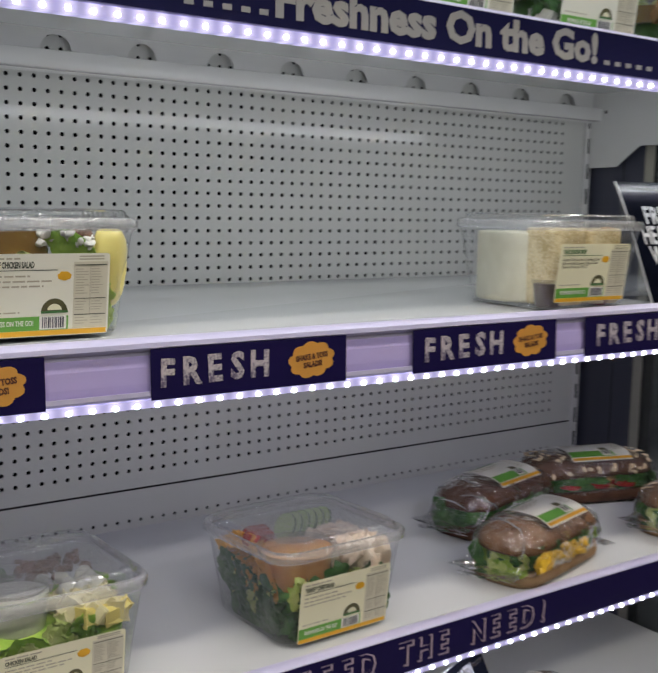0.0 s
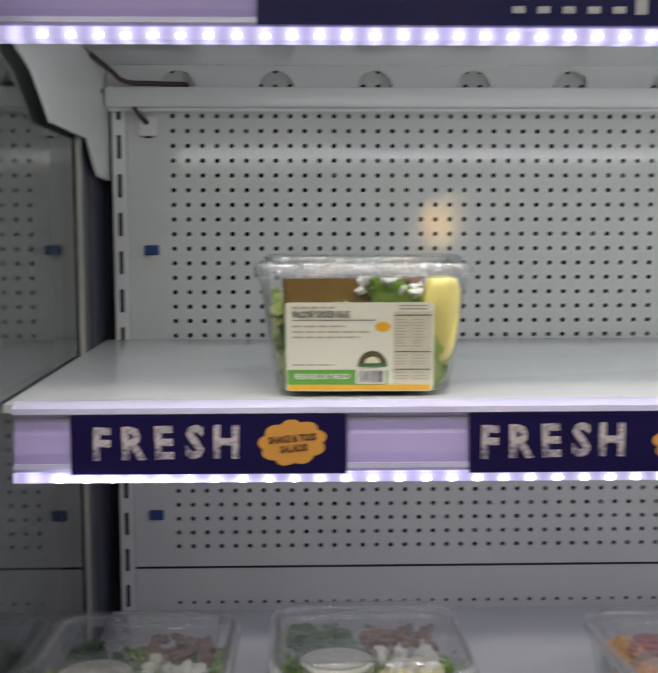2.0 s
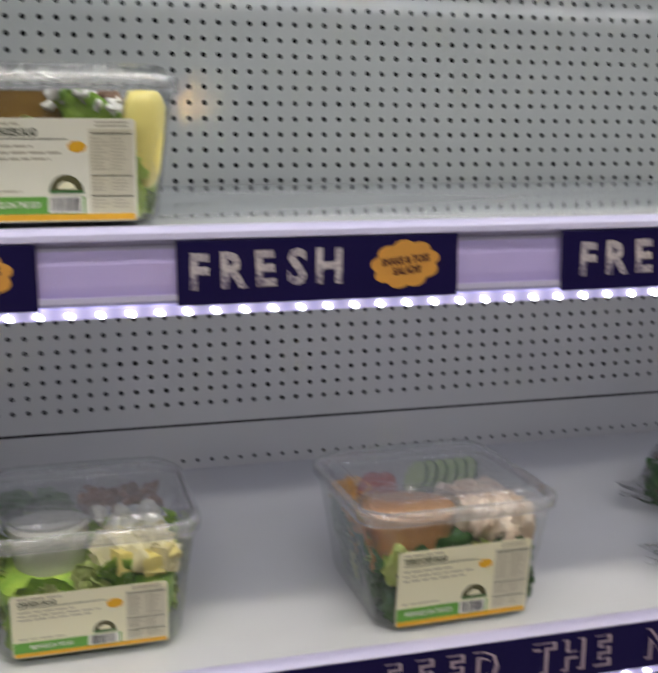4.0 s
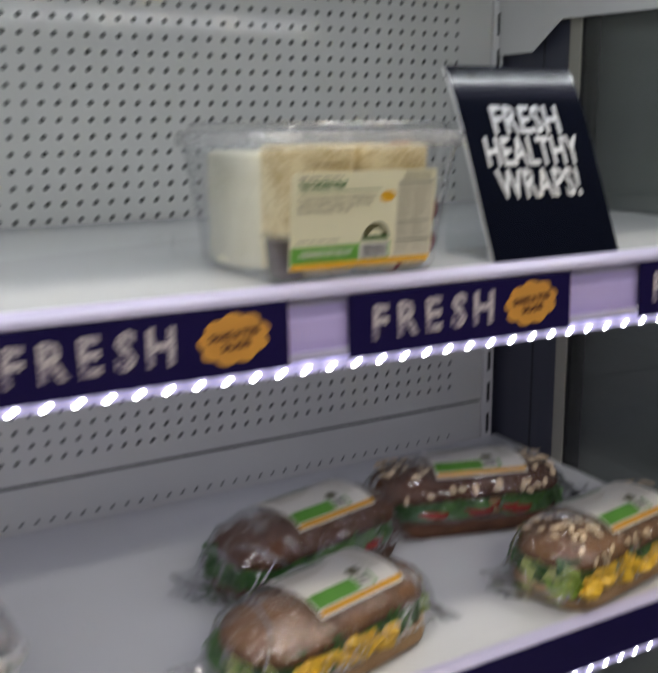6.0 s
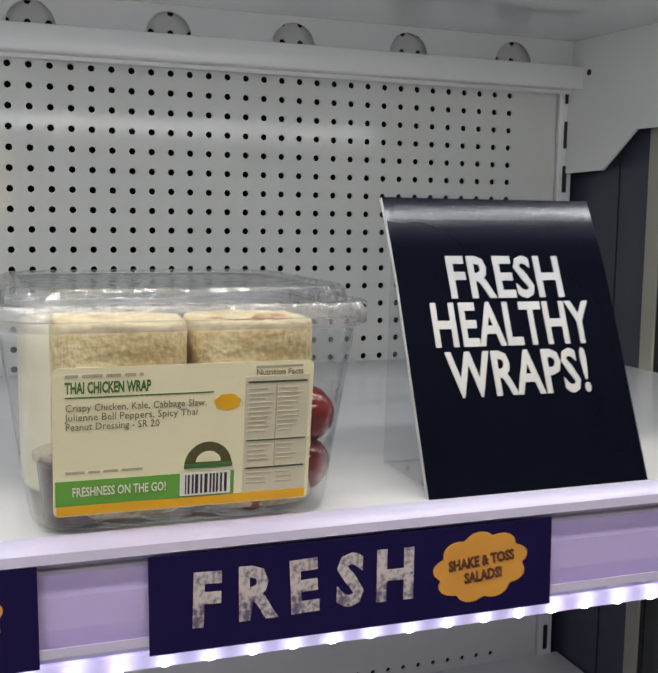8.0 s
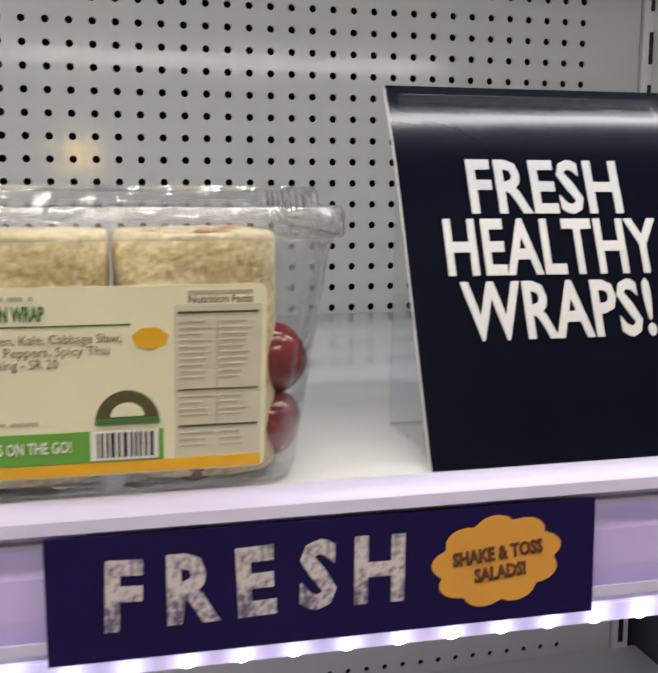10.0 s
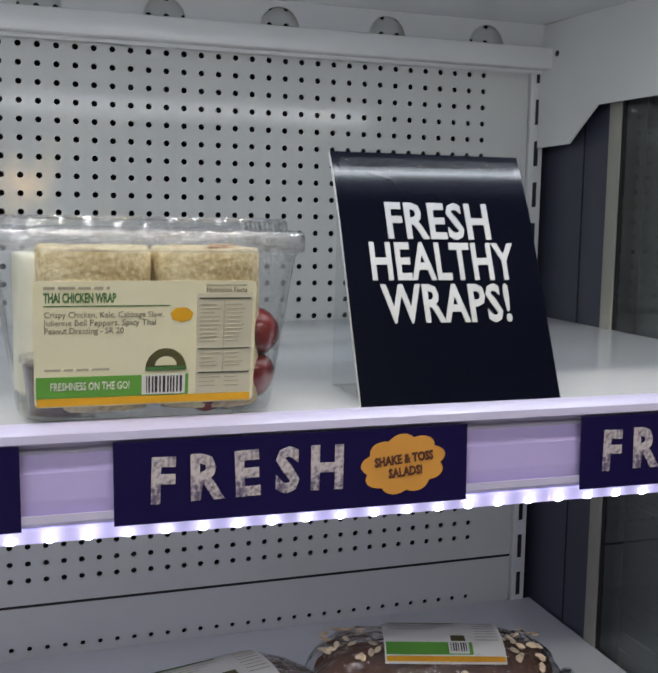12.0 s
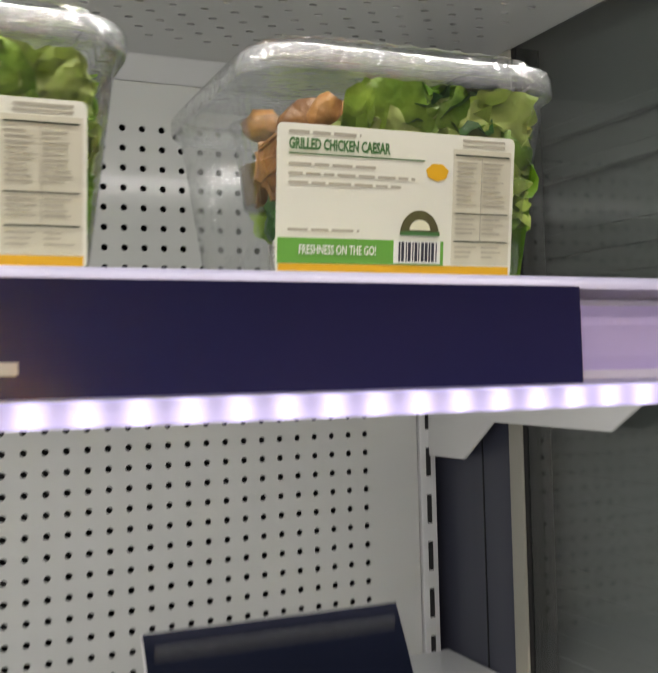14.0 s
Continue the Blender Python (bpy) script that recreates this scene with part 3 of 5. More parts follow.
def shelf(name, z_back, z_front, nose_top, rail_top, rail_bot, label, y_front=-0.409, brackets=True, led_h=0.0072, skew=0.0, rise=0.0):
    """A shelf with plate, nose rail, LED strip and brackets, hung from the uprights."""
    s = thing(name, pose(0, 0, 0), label, "shelf", "shelves of the case")
    x0, x1 = -0.0735, 1.2205
    yf = y_front + 0.013

    def run(points, a, b):
        """An outline run along the shelf, its front edge slightly askew and out of level."""
        bm = extrude_profile(points, a, b)
        for v in bm.verts:
            v.co.y += skew * (v.co.x - PIVOT) * v.co.y / y_front
            v.co.z += rise * (v.co.x - PIVOT) * v.co.y / y_front
        return bm

    part("shelf_plate", run([(-0.003, z_back), (-0.003, z_back - 0.005), (yf, z_front - 0.006), (yf, z_front)], x0, x1), M_SHELF, s)
    h = rail_top - rail_bot
    a, b, c = rail_top, rail_bot, y_front
    lipx0, lipx1 = -0.064, 1.207
    # nose over a hollow price channel with a turned-up lower edge
    nose = [(yf + 0.0002, nose_top - 0.014), (yf + 0.0002, nose_top - 0.0008), (c + 0.010, nose_top), (c + 0.004, nose_top - 0.0012), (c + 0.0008, nose_top - 0.004), (c, a - 0.0005), (c + 0.0015, a - 0.0015), (c + 0.006, a - 0.004), (c + 0.007, a - 0.010)]
    part("nose", run(nose, lipx0, lipx1), M_RAIL, s, "lilac-white plastic nose", smooth=35)
    part("price_channel", run([(c + 0.0071, a - 0.0045), (c + 0.0125, a - 0.0045), (c + 0.0125, b + 0.001), (c + 0.0055, b + 0.001), (c + 0.0045, b + h * 0.30), (c + 0.0046, b + h * 0.62)], lipx0, lipx1), M_RAIL_DEEP, s)
    part("channel_lip", run([(c + 0.0125, b + 0.0008), (c + 0.0015, b + 0.0008), (c + 0.0003, b + 0.003), (c + 0.0008, b + 0.0065), (c + 0.0018, b + 0.0065), (c + 0.0022, b + 0.002), (c + 0.0125, b + 0.002)][::-1], lipx0, lipx1), M_RAIL, s, smooth=35)
    strip = part("led_strip", run([(c + 0.0005, b), (c + 0.0125, b), (c + 0.0125, b - led_h), (c + 0.004, b - led_h - 0.0003), (c + 0.0010, b - led_h * 0.93)], lipx0, lipx1), M_LENS, s, "translucent lilac LED strip")
    led_me = None
    n = int((lipx1 - lipx0 - 0.03) / 0.0181)
    for k in range(n):
        x = lipx0 + 0.032 + k * 0.0181
        if led_me is None:
            bm = bmesh.new()
            lumpy(bm, (0, 0, 0), (0.0030, 0.0020, 0.0025), 1, 0.0, 2)
            o = part("led", bm, M_LED, strip)
            led_me = o.data
        else:
            o = new("led", led_me)
            o.parent = strip
        o.matrix_basis = pose(x + 0.0006 * math.sin(k * 7.3), c + 0.0018 + skew * (x - PIVOT), b - led_h * 0.60 + rise * (x - PIVOT))
    if brackets:
        for bx in (-0.0695, 1.2065):
            zt = z_back - 0.0055
            out = [(0.004, zt), (0.004, z_back - 0.124), (-0.060, z_back - 0.123), (-0.104, z_back - 0.091), (-0.240, z_back - 0.092), (-0.292, z_back - 0.060), (-0.385, z_front - 0.030), (-0.385, z_front - 0.0065)]
            part("bracket", extrude_profile(out, bx, bx + 0.0025), M_STEEL, s, "white sheet-steel bracket")
            bm = bmesh.new()
            bmesh.ops.create_cone(bm, cap_ends=True, segments=14, radius1=0.0028, radius2=0.0028, depth=0.0006, matrix=pose(bx - 0.0004 if bx > 0 else bx + 0.0029, -0.035, z_back - 0.036, 0, 90, 0))
            part("bolt_hole", bm, M_BLACK, s)
    return s


S_TOP = shelf("banner_shelf", 0.0560, 0.0500, 0.0515, 0.0460, 0.0050, "glossy white top shelf with dark banner and LED strip", y_front=-0.4045, led_h=0.0088, skew=SKEW_TOP, rise=RISE_TOP)
S_MID = shelf("fresh_shelf", -0.2365, -0.2459, -0.2431, -0.2505, -0.2925, "glossy white shelf with lilac price rail and LED strip", y_front=-0.3935, brackets=False, skew=SKEW_MID, rise=RISE_MID)
S_LOW = shelf("feed_shelf", -0.5365, -0.5490, -0.5440, -0.5465, -0.5850, "glossy white lower shelf with navy slogan strip", y_front=-0.408, brackets=False)
deck = thing("base_deck", pose(0, 0, -0.80), "grey-white bottom deck of the case", "shelf")
part("deck_plate", boxed(-0.0735, 1.2205, -0.55, -0.002, -0.02, 0.0, bevel=0.003), M_PANEL, deck)

# rear flange under the top shelf: round cable holes, and the crossbar in front of it
v, f = [], []
SEG = 24
hole_x = [0.0065 + 0.1034 * k for k in range(12)]
zc, rr, half = 0.0278, 0.0182, 0.0243
edges = []
for hx in hole_x:
    b = len(v)
    ring_o, ring_i, ring_b = [], [], []
    for k in range(SEG):
        a = 2 * math.pi * k / SEG
        ca, sa = math.cos(a), math.sin(a)
        q = half / max(abs(ca), abs(sa))
        ring_o.append((hx + ca * q, 0, zc + sa * q))
        ring_i.append((hx + ca * rr, 0, zc + sa * rr))
        ring_b.append((hx + ca * rr, 0.0012, zc + sa * rr))
    v += ring_o + ring_i + ring_b
    for k in range(SEG):
        q = (k + 1) % SEG
        f.append((b + k, b + SEG + k, b + SEG + q, b + q))
        f.append((b + SEG + k, b + 2 * SEG + k, b + 2 * SEG + q, b + SEG + q))
spans = [-0.066] + [s for hx in hole_x for s in (hx - half, hx + half)] + [1.213]
for a, b in zip(spans[0::2], spans[1::2]):
    quad(v, f, [(a, 0, zc + half), (a, 0, zc - half), (b, 0, zc - half), (b, 0, zc + half)])
flange = sheet("rear_flange", v, f, M_STEEL, S_TOP)
flange.matrix_basis = pose(0, -0.0085, 0)
tagged(flange, "white steel flange with round cable holes")
bar = part("crossbar", boxed(-0.066, 1.213, -0.026, -0.009, 0.0065, 0.0265, bevel=0.0015), M_STEEL, S_TOP, "white steel crossbar", smooth=40)


def confine(bm, inset=0.003, top=0.0845):
    """Keeps what lies in a tub inside its walls."""
    for v in bm.verts:
        v.co.z = min(max(v.co.z, 0.002), top)
        d = wall_at(v.co.z) - inset
        v.co.x, v.co.y = min(max(v.co.x, -d), d), min(max(v.co.y, -d), d)
    return bm


# ---- signs on the rails ----
def fresh_sign(x0, x1, tilt=0.0, shift=0.0):
    w, zt, zb = x1 - x0, -0.2520, -0.2930
    s = thing("fresh_sign", pose(x0, -0.3943 + SKEW_MID * (x0 - PIVOT), zb + RISE_MID * (x0 - PIVOT), -1.2, tilt - math.degrees(RISE_MID), math.degrees(SKEW_MID)), "navy paper strip with chalk-style word and orange badge", "sign", "signs along the rail")
    h = zt - zb
    part("backing", box(bmesh.new(), 0, w, 0, 0.0008, 0, h), M_NAVY, s)
    for i, (ch, dz, turn) in enumerate((("F", -0.0005, 2), ("R", 0.0, 0), ("E", 0.0004, -2), ("S", 0.0008, 2), ("H", 0.0008, 1))):
        lettering("lettering", ch, M_CHALK, s, pose(shift + w * (0.103 + 0.1135 * i), -0.0003, h * 0.5 + dz, 0, turn, 0), 0.0215, 0.86, 0.055)
    badge = bmesh.new()
    cx, cz, a, b = w * 0.805, h * 0.53, 0.0222, 0.0150
    pts = []
    for k in range(72):
        t = 2 * math.pi * k / 72
        r = 0.90 + 0.17 * abs(math.sin(t * 4.5 + 0.5)) ** 0.7
        pts.append((cx + a * r * math.cos(t), cz + b * r * math.sin(t) + 0.06 * a * math.cos(t)))
    badge = plate(pts, 0.0003)
    bo = part("badge", badge, M_ORANGE, s, "orange cloud-shaped badge", m=pose(0, -0.0004, 0))
    lettering("lettering", "SHAKE & TOSS", M_BROWN_INK, bo, pose(cx, -0.0003, cz + 0.0026, 0, -5, 0), 0.0046, 0.80, 0.07, 0.0002, width=0.033)
    lettering("lettering", "SALADS!", M_BROWN_INK, bo, pose(cx + 0.001, -0.0003, cz - 0.0042, 0, -5, 0), 0.0046, 0.85, 0.07, 0.0002, width=0.019)
    return s


for a, b, t, dx in ((-0.0235, 0.167, 0.0, 0.0015), (0.251, 0.4365, -0.1, -0.0055), (0.5115, 0.6970, -0.2, 0.0), (0.7395, 0.9245, 0.1, 0.0040), (0.9935, 1.180, 0.0, 0.0)):
    fresh_sign(a, b, t, dx)

banner = thing("slogan_banner", pose(0.108, -0.4047, 0.0065, -1.0, -math.degrees(RISE_TOP), math.degrees(SKEW_TOP)), "long dark navy banner with white slogan on the top shelf edge", "banner")
BW, BH = 0.931, 0.0400
part("backing", box(bmesh.new(), 0, BW, 0, 0.0009, 0, BH), M_BANNER, banner)
lettering("lettering", "Freshness On the Go!", M_WHITE_INK, banner, pose(0.5425 - 0.108, -0.0003, 0.0205), 0.0270, 0.665, 0.062, width=0.377)
for base in (0.2780, 0.7455):
    for k in range(5):
        part("dash", boxed(-0.0040, 0.0040, -0.0004, 0, -0.0022, 0.0022), M_WHITE_INK, banner, m=pose(base - 0.108 + 0.0164 * k, 0, 0.0100))

feed = thing("slogan_strip", pose(-0.055, -0.4090, -0.5850, 0, 0, 0), "navy paper strip with outlined slogan along the lower shelf edge", "banner")
FW = 1.24
part("backing", box(bmesh.new(), 0, FW, 0, 0.0008, 0, 0.0375), M_NAVY, feed)
for i, ch in enumerate("FEED THE NEED!"):
    if ch == " ":
        continue
    x = 0.3925 + 0.0237 * i + 0.055
    lettering("lettering", ch, M_PINK_INK, feed, pose(x + 0.0012, -0.0002, 0.0180), 0.0225, 0.86, 0.075, 0.0002)
    lettering("lettering", ch, M_NAVY, feed, pose(x - 0.0005, -0.0006, 0.0188), 0.0225, 0.86, 0.012, 0.0003)


# ---- cards ----
def card(name, m, w, h, lean, label, lines, extra=None):
    """A leaning printed board on a clear foot; lines are (words, height on the board, letter height, squeeze)."""
    c = thing(name, m, label, "card sign", "card signs on the shelves")
    def bend(t):
        """How far the board has curled back at a share of its height."""
        return 0.0046 * max(0.0, (t - 0.62) / 0.38) ** 2

    bm = bmesh.new()
    n = 40
    rows = []
    for j in range(n + 1):
        t = j / n
        bow = -bend(t)
        rows.append([(-w / 2, -bow, t * h), (w / 2, -bow, t * h)])
    front = [[bm.verts.new(p) for p in r] for r in rows]
    for a, b in zip(front, front[1:]):
        bm.faces.new((a[0], a[1], b[1], b[0]))
    tilt = pose(0, 0, 0, -lean, 0, 0)
    part("printed_face", bm, M_CARD, c, m=tilt, smooth=60)
    bm = bmesh.new()
    rows = [[(x, y, z) for x, y, z in r] for r in rows]
    a = [[bm.verts.new((x, y + 0.0005, z)) for x, y, z in r] for r in rows]
    b = [[bm.verts.new((x * 1.0, y + 0.0030, z)) for x, y, z in r] for r in rows]
    for k in range(n):
        bm.faces.new((a[k][0], a[k][1], a[k + 1][1], a[k + 1][0]))
        bm.faces.new((b[k][1], b[k][0], b[k + 1][0], b[k + 1][1]))
        bm.faces.new((a[k][0], a[k + 1][0], b[k + 1][0], b[k][0]))
        bm.faces.new((a[k][1], b[k][1], b[k + 1][1], a[k + 1][1]))
    bm.faces.new((a[0][0], b[0][0], b[0][1], a[0][1]))
    bm.faces.new((a[n][0], a[n][1], b[n][1], b[n][0]))
    part("board", bm, M_CARD_EDGE, c, m=tilt)
    foot = extrude_profile([(0.004, 0.0), (0.066, 0.0), (0.066, 0.002), (0.0045, 0.002)], -w / 2 + 0.004, w / 2 - 0.004)
    part("foot", foot, M_ACRYLIC, c)
    strut = extrude_profile([(0.064, 0.002), (0.066, 0.002), (h * math.sin(radians(lean)) * 0.93 + 0.003, h * 0.88), (h * math.sin(radians(lean)) * 0.93 + 0.0015, h * 0.88)], -w / 2 + 0.004, w / 2 - 0.004)
    part("strut", strut, M_ACRYLIC, c)
    for words, dx, z, size, sq in lines:
        lettering("lettering", words, M_WHITE_INK, c, tilt @ pose(dx, bend(z / h) - 0.0004, z, -math.degrees((bend(z / h + 0.02) - bend(z / h - 0.02)) / (0.04 * h))), size, 1.0, 0.034, width=sq, spacing=1.05)
    if extra:
        extra(c, tilt)
    return c


def shelf_z(y, back, front):
    return back + (front - back) * (-y / 0.396)


MIDZ = lambda y, x=PIVOT: shelf_z(y, -0.2365, -0.2459) + RISE_MID * (x - PIVOT) * -y / 0.40
TOPZ = lambda y, x: shelf_z(y, 0.0560, 0.0500) - RISE_TOP * (x - PIVOT) * y / 0.4045
LOWZ = lambda y: shelf_z(y, -0.5365, -0.5490)
card("wraps_card", pose(0.9325, -0.4005, MIDZ(-0.4005, 0.9325) + 0.0002, 0, 0, -2.0), 0.1205, 0.1545, 23.6, "glossy black leaning card reading fresh healthy wraps, on the shelf",
     [("FRESH", -0.0002, 0.1080, 0.0220, 0.0645), ("HEALTHY", -0.001, 0.0829, 0.0220, 0.0900), ("WRAPS!", -0.0008, 0.0575, 0.0220, 0.0790)])


def protein_lines(c, tilt):
    for z in (0.1485, 0.0965):
        part("rule", boxed(-0.056, 0.056, -0.0008, 0, z, z + 0.0011), M_WHITE_INK, c, m=tilt)
    for k, words in enumerate(("ROASTED TURKEY ON PROTEIN BREAD - SR 22", "ANGUS CORNED BEEF ON PROTEIN BREAD - SR 22")):
        lettering("lettering", words, M_WHITE_INK, c, tilt @ pose(-0.004, -0.0004, 0.1370 - 0.0098 * k), 0.0046, 1.0, 0.02, width=0.088 + 0.004 * k)
    for k in (2, 3):
        x = -0.050
        rnd = random.Random(k)
        z = 0.1370 - 0.0098 * k
        while x < 0.046:
            w = rnd.uniform(0.007, 0.016)
            part("text_bar", boxed(x, min(x + w, 0.05), -0.0007, 0, z - 0.0009, z + 0.0009), M_WHITE_INK, c, m=tilt)
            x += w + 0.0022
    bm = bmesh.new()
    for k, (x, z, w, h) in enumerate(((0.020, 0.044, 0.026, 0.004), (0.021, 0.037, 0.022, 0.005), (0.017, 0.029, 0.028, 0.003), (0.018, 0.021, 0.024, 0.004))):
        box(bm, x - w / 2, x + w / 2, -0.0007, 0, z + 0.036 - h / 2, z + 0.036 + h / 2, bevel=0.0002)
    part("drawing", bm, M_WHITE_INK, c, m=tilt)


card("protein_card", pose(0.634, -0.4384, -0.7996, 0, 0, 22.4), 0.129, 0.1945, 20, "black leaning card listing high-protein sandwiches, on the bottom deck",
     [("HIGH-PROTEIN", 0.004, 0.1790, 0.0120, 0.060), ("ARTISAN SANDWICHES", -0.001, 0.1605, 0.0120, 0.096)], protein_lines)


# ---- labels ----
def sticker(parent, m, w, h, title, ink, seed, band=True, lines=(), paper=None):
    """A cream product label: title, plain text bars, dome emblem, bar code, nutrition table."""
    rnd = random.Random(seed)
    st = part("label_sticker", plate(rounded(w, h, 0.0025, 3, w / 2, h / 2), 0.0003), paper, parent, "cream printed product label", m=m)
    if band:
        part("green_band", boxed(0.0008, w * 0.69, -0.0003, 0, h * 0.075, h * 0.245), M_GREEN_BAND, st)
        part("yellow_band", boxed(0.0012, w - 0.0015, -0.0003, 0, 0.0006, h * 0.072), M_YELLOW_BAND, st)
        lettering("lettering", "FRESHNESS ON THE GO!", M_LABEL_WHITE, st, pose(w * 0.245, -0.0005, h * 0.165), h * 0.062, 0.62, 0.02, 0.0001)
    part("code_field", boxed(w * 0.475, w * 0.675, -0.0006, -0.0003, h * 0.085, h * 0.245), M_LABEL_WHITE, st)
    x = w * 0.495
    while x < w * 0.655:
        k = rnd.choice((0.0005, 0.0008, 0.0013))
        part("code_bar", boxed(x, min(x + k, w * 0.66), -0.0008, -0.0006, h * 0.10, h * 0.235), M_BAR_INK, st)
        x += k + rnd.choice((0.0006, 0.0009))
    lettering("lettering", title, ink, st, pose(w * 0.045, -0.0002, h * 0.865), h * 0.072, 0.66, 0.05, 0.0001, "LEFT", width=w * 0.0185 * len(title))
    part("rule", boxed(w * 0.045, w * 0.60, -0.0002, 0, h * 0.80, h * 0.808), ink, st)
    for k, (z, x0, x1, t) in enumerate(((0.945, 0.045, 0.33, 0.011), (0.735, 0.045, 0.40, 0.010), (0.672, 0.045, 0.56, 0.010), (0.612, 0.045, 0.50, 0.010), (0.30, 0.045, 0.33, 0.009))):
        x = x0 if not (lines and 0 < k < 4) else x1
        while x < x1:
            k2 = rnd.uniform(0.04, 0.09)
            part("text_bar", boxed(w * x, w * min(x + k2, x1), -0.0002, 0, h * (z - t), h * (z + t)), M_GREY_INK, st)
            x += k2 + 0.014
    for k, words in enumerate(lines):
        lettering("lettering", words, M_TEXT_INK, st, pose(w * 0.045, -0.0002, h * (0.735 - 0.063 * k)), h * 0.048, 0.7, 0.0, 0.0001, "LEFT", width=w * 0.0150 * len(words))
    if lines:
        lettering("lettering", "Nutrition Facts", M_TEXT_INK, st, pose(w * 0.765, -0.0002, h * 0.925), h * 0.042, 0.7, 0.02, 0.0001, "LEFT", width=w * 0.19)
    tab = part("table_panel", boxed(w * 0.725, w * 0.985, -0.0002, 0, h * 0.08, h * 0.90), M_PAPER_PANEL, st)
    for z, k in ((0.855, 0.010), (0.445, 0.007), (0.245, 0.009)):
        part("table_rule", boxed(w * 0.735, w * 0.975, -0.0005, -0.0002, h * z, h * (z + k)), M_DARK_INK, tab)
    for z in [0.81 - 0.033 * k for k in range(10)] + [0.41, 0.375, 0.34, 0.31, 0.21, 0.175, 0.14]:
        part("text_bar", boxed(w * 0.74, w * (0.74 + rnd.uniform(0.06, 0.1)), -0.0004, -0.0002, h * z - 0.0003, h * z + 0.0003), M_GREY_INK, tab)
        part("text_bar", boxed(w * 0.86, w * (0.86 + rnd.uniform(0.05, 0.1)), -0.0004, -0.0002, h * z - 0.0003, h * z + 0.0003), M_GREY_INK, tab)
    part("table_rule", boxed(w * 0.850, w * 0.853, -0.0005, -0.0002, h * 0.25, h * 0.84), M_GREY_INK, tab)
    for k, z in enumerate((0.965,) if lines else (0.965, 0.93)):
        part("text_bar", boxed(w * 0.765, w * 0.955, -0.0002, 0, h * z - 0.0005, h * z + 0.0005), M_GREY_INK, st)
    spot = [(w * 0.655 + 0.0055 * (1 + 0.05 * math.sin(7 * t)) * math.cos(t), h * 0.73 + 0.0036 * (1 + 0.05 * math.sin(7 * t)) * math.sin(t)) for t in [2 * math.pi * k / 30 for k in range(30)]]
    part("badge", plate(spot, 0.0002), M_YELLOW_BAND, st, m=pose(0, -0.0002, 0))
    cx, cz, r = w * 0.585, h * 0.285, h * 0.155
    dome = [(cx + 1.05 * r * math.cos(t), cz + 1.12 * r * math.sin(t)) for t in [math.pi * k / 16 for k in range(17)]]
    part("emblem", plate(dome, 0.0002), M_EMBLEM, st, m=pose(0, -0.0002, 0))
    inner = [(cx + 0.55 * r * math.cos(t), cz + 0.22 * r + 0.48 * r * math.sin(t)) for t in [math.pi * k / 12 for k in range(13)]]
    part("emblem_field", plate(inner, 0.0002), M_PAPER, st, m=pose(0, -0.0005, 0))
    part("emblem_base", boxed(cx - 1.05 * r, cx + 1.05 * r, -0.0009, -0.0005, cz - 0.02 * r, cz + 0.16 * r), M_GREEN_INK, st)
    return st


# ---- salad tubs ----
TB, TT, TL, TH = 0.129, 0.152, 0.159, 0.100     # widths of base, top and lid; height


def ribbed(w, r, amp, count=176):
    """An evenly stepped rounded square, its edge pressed into fine ribs."""
    base = rounded(w, w, r, 8)
    ends = base[1:] + base[:1]
    legs = [math.dist(a, b) for a, b in zip(base, ends)]
    total, out = sum(legs), []
    for k in range(count):
        d, i = total * k / count, 0
        while d > legs[i]:
            d, i = d - legs[i], i + 1
        f = d / legs[i] if legs[i] else 0
        (x0, y0), (x1, y1) = base[i], ends[i]
        q = 1 + (amp if k % 4 < 2 else -amp) * 2 / w
        out.append(((x0 + (x1 - x0) * f) * q, (y0 + (y1 - y0) * f) * q))
    return out


def wall_at(z):
    return (TB + (TT - TB) * z / 0.088) / 2


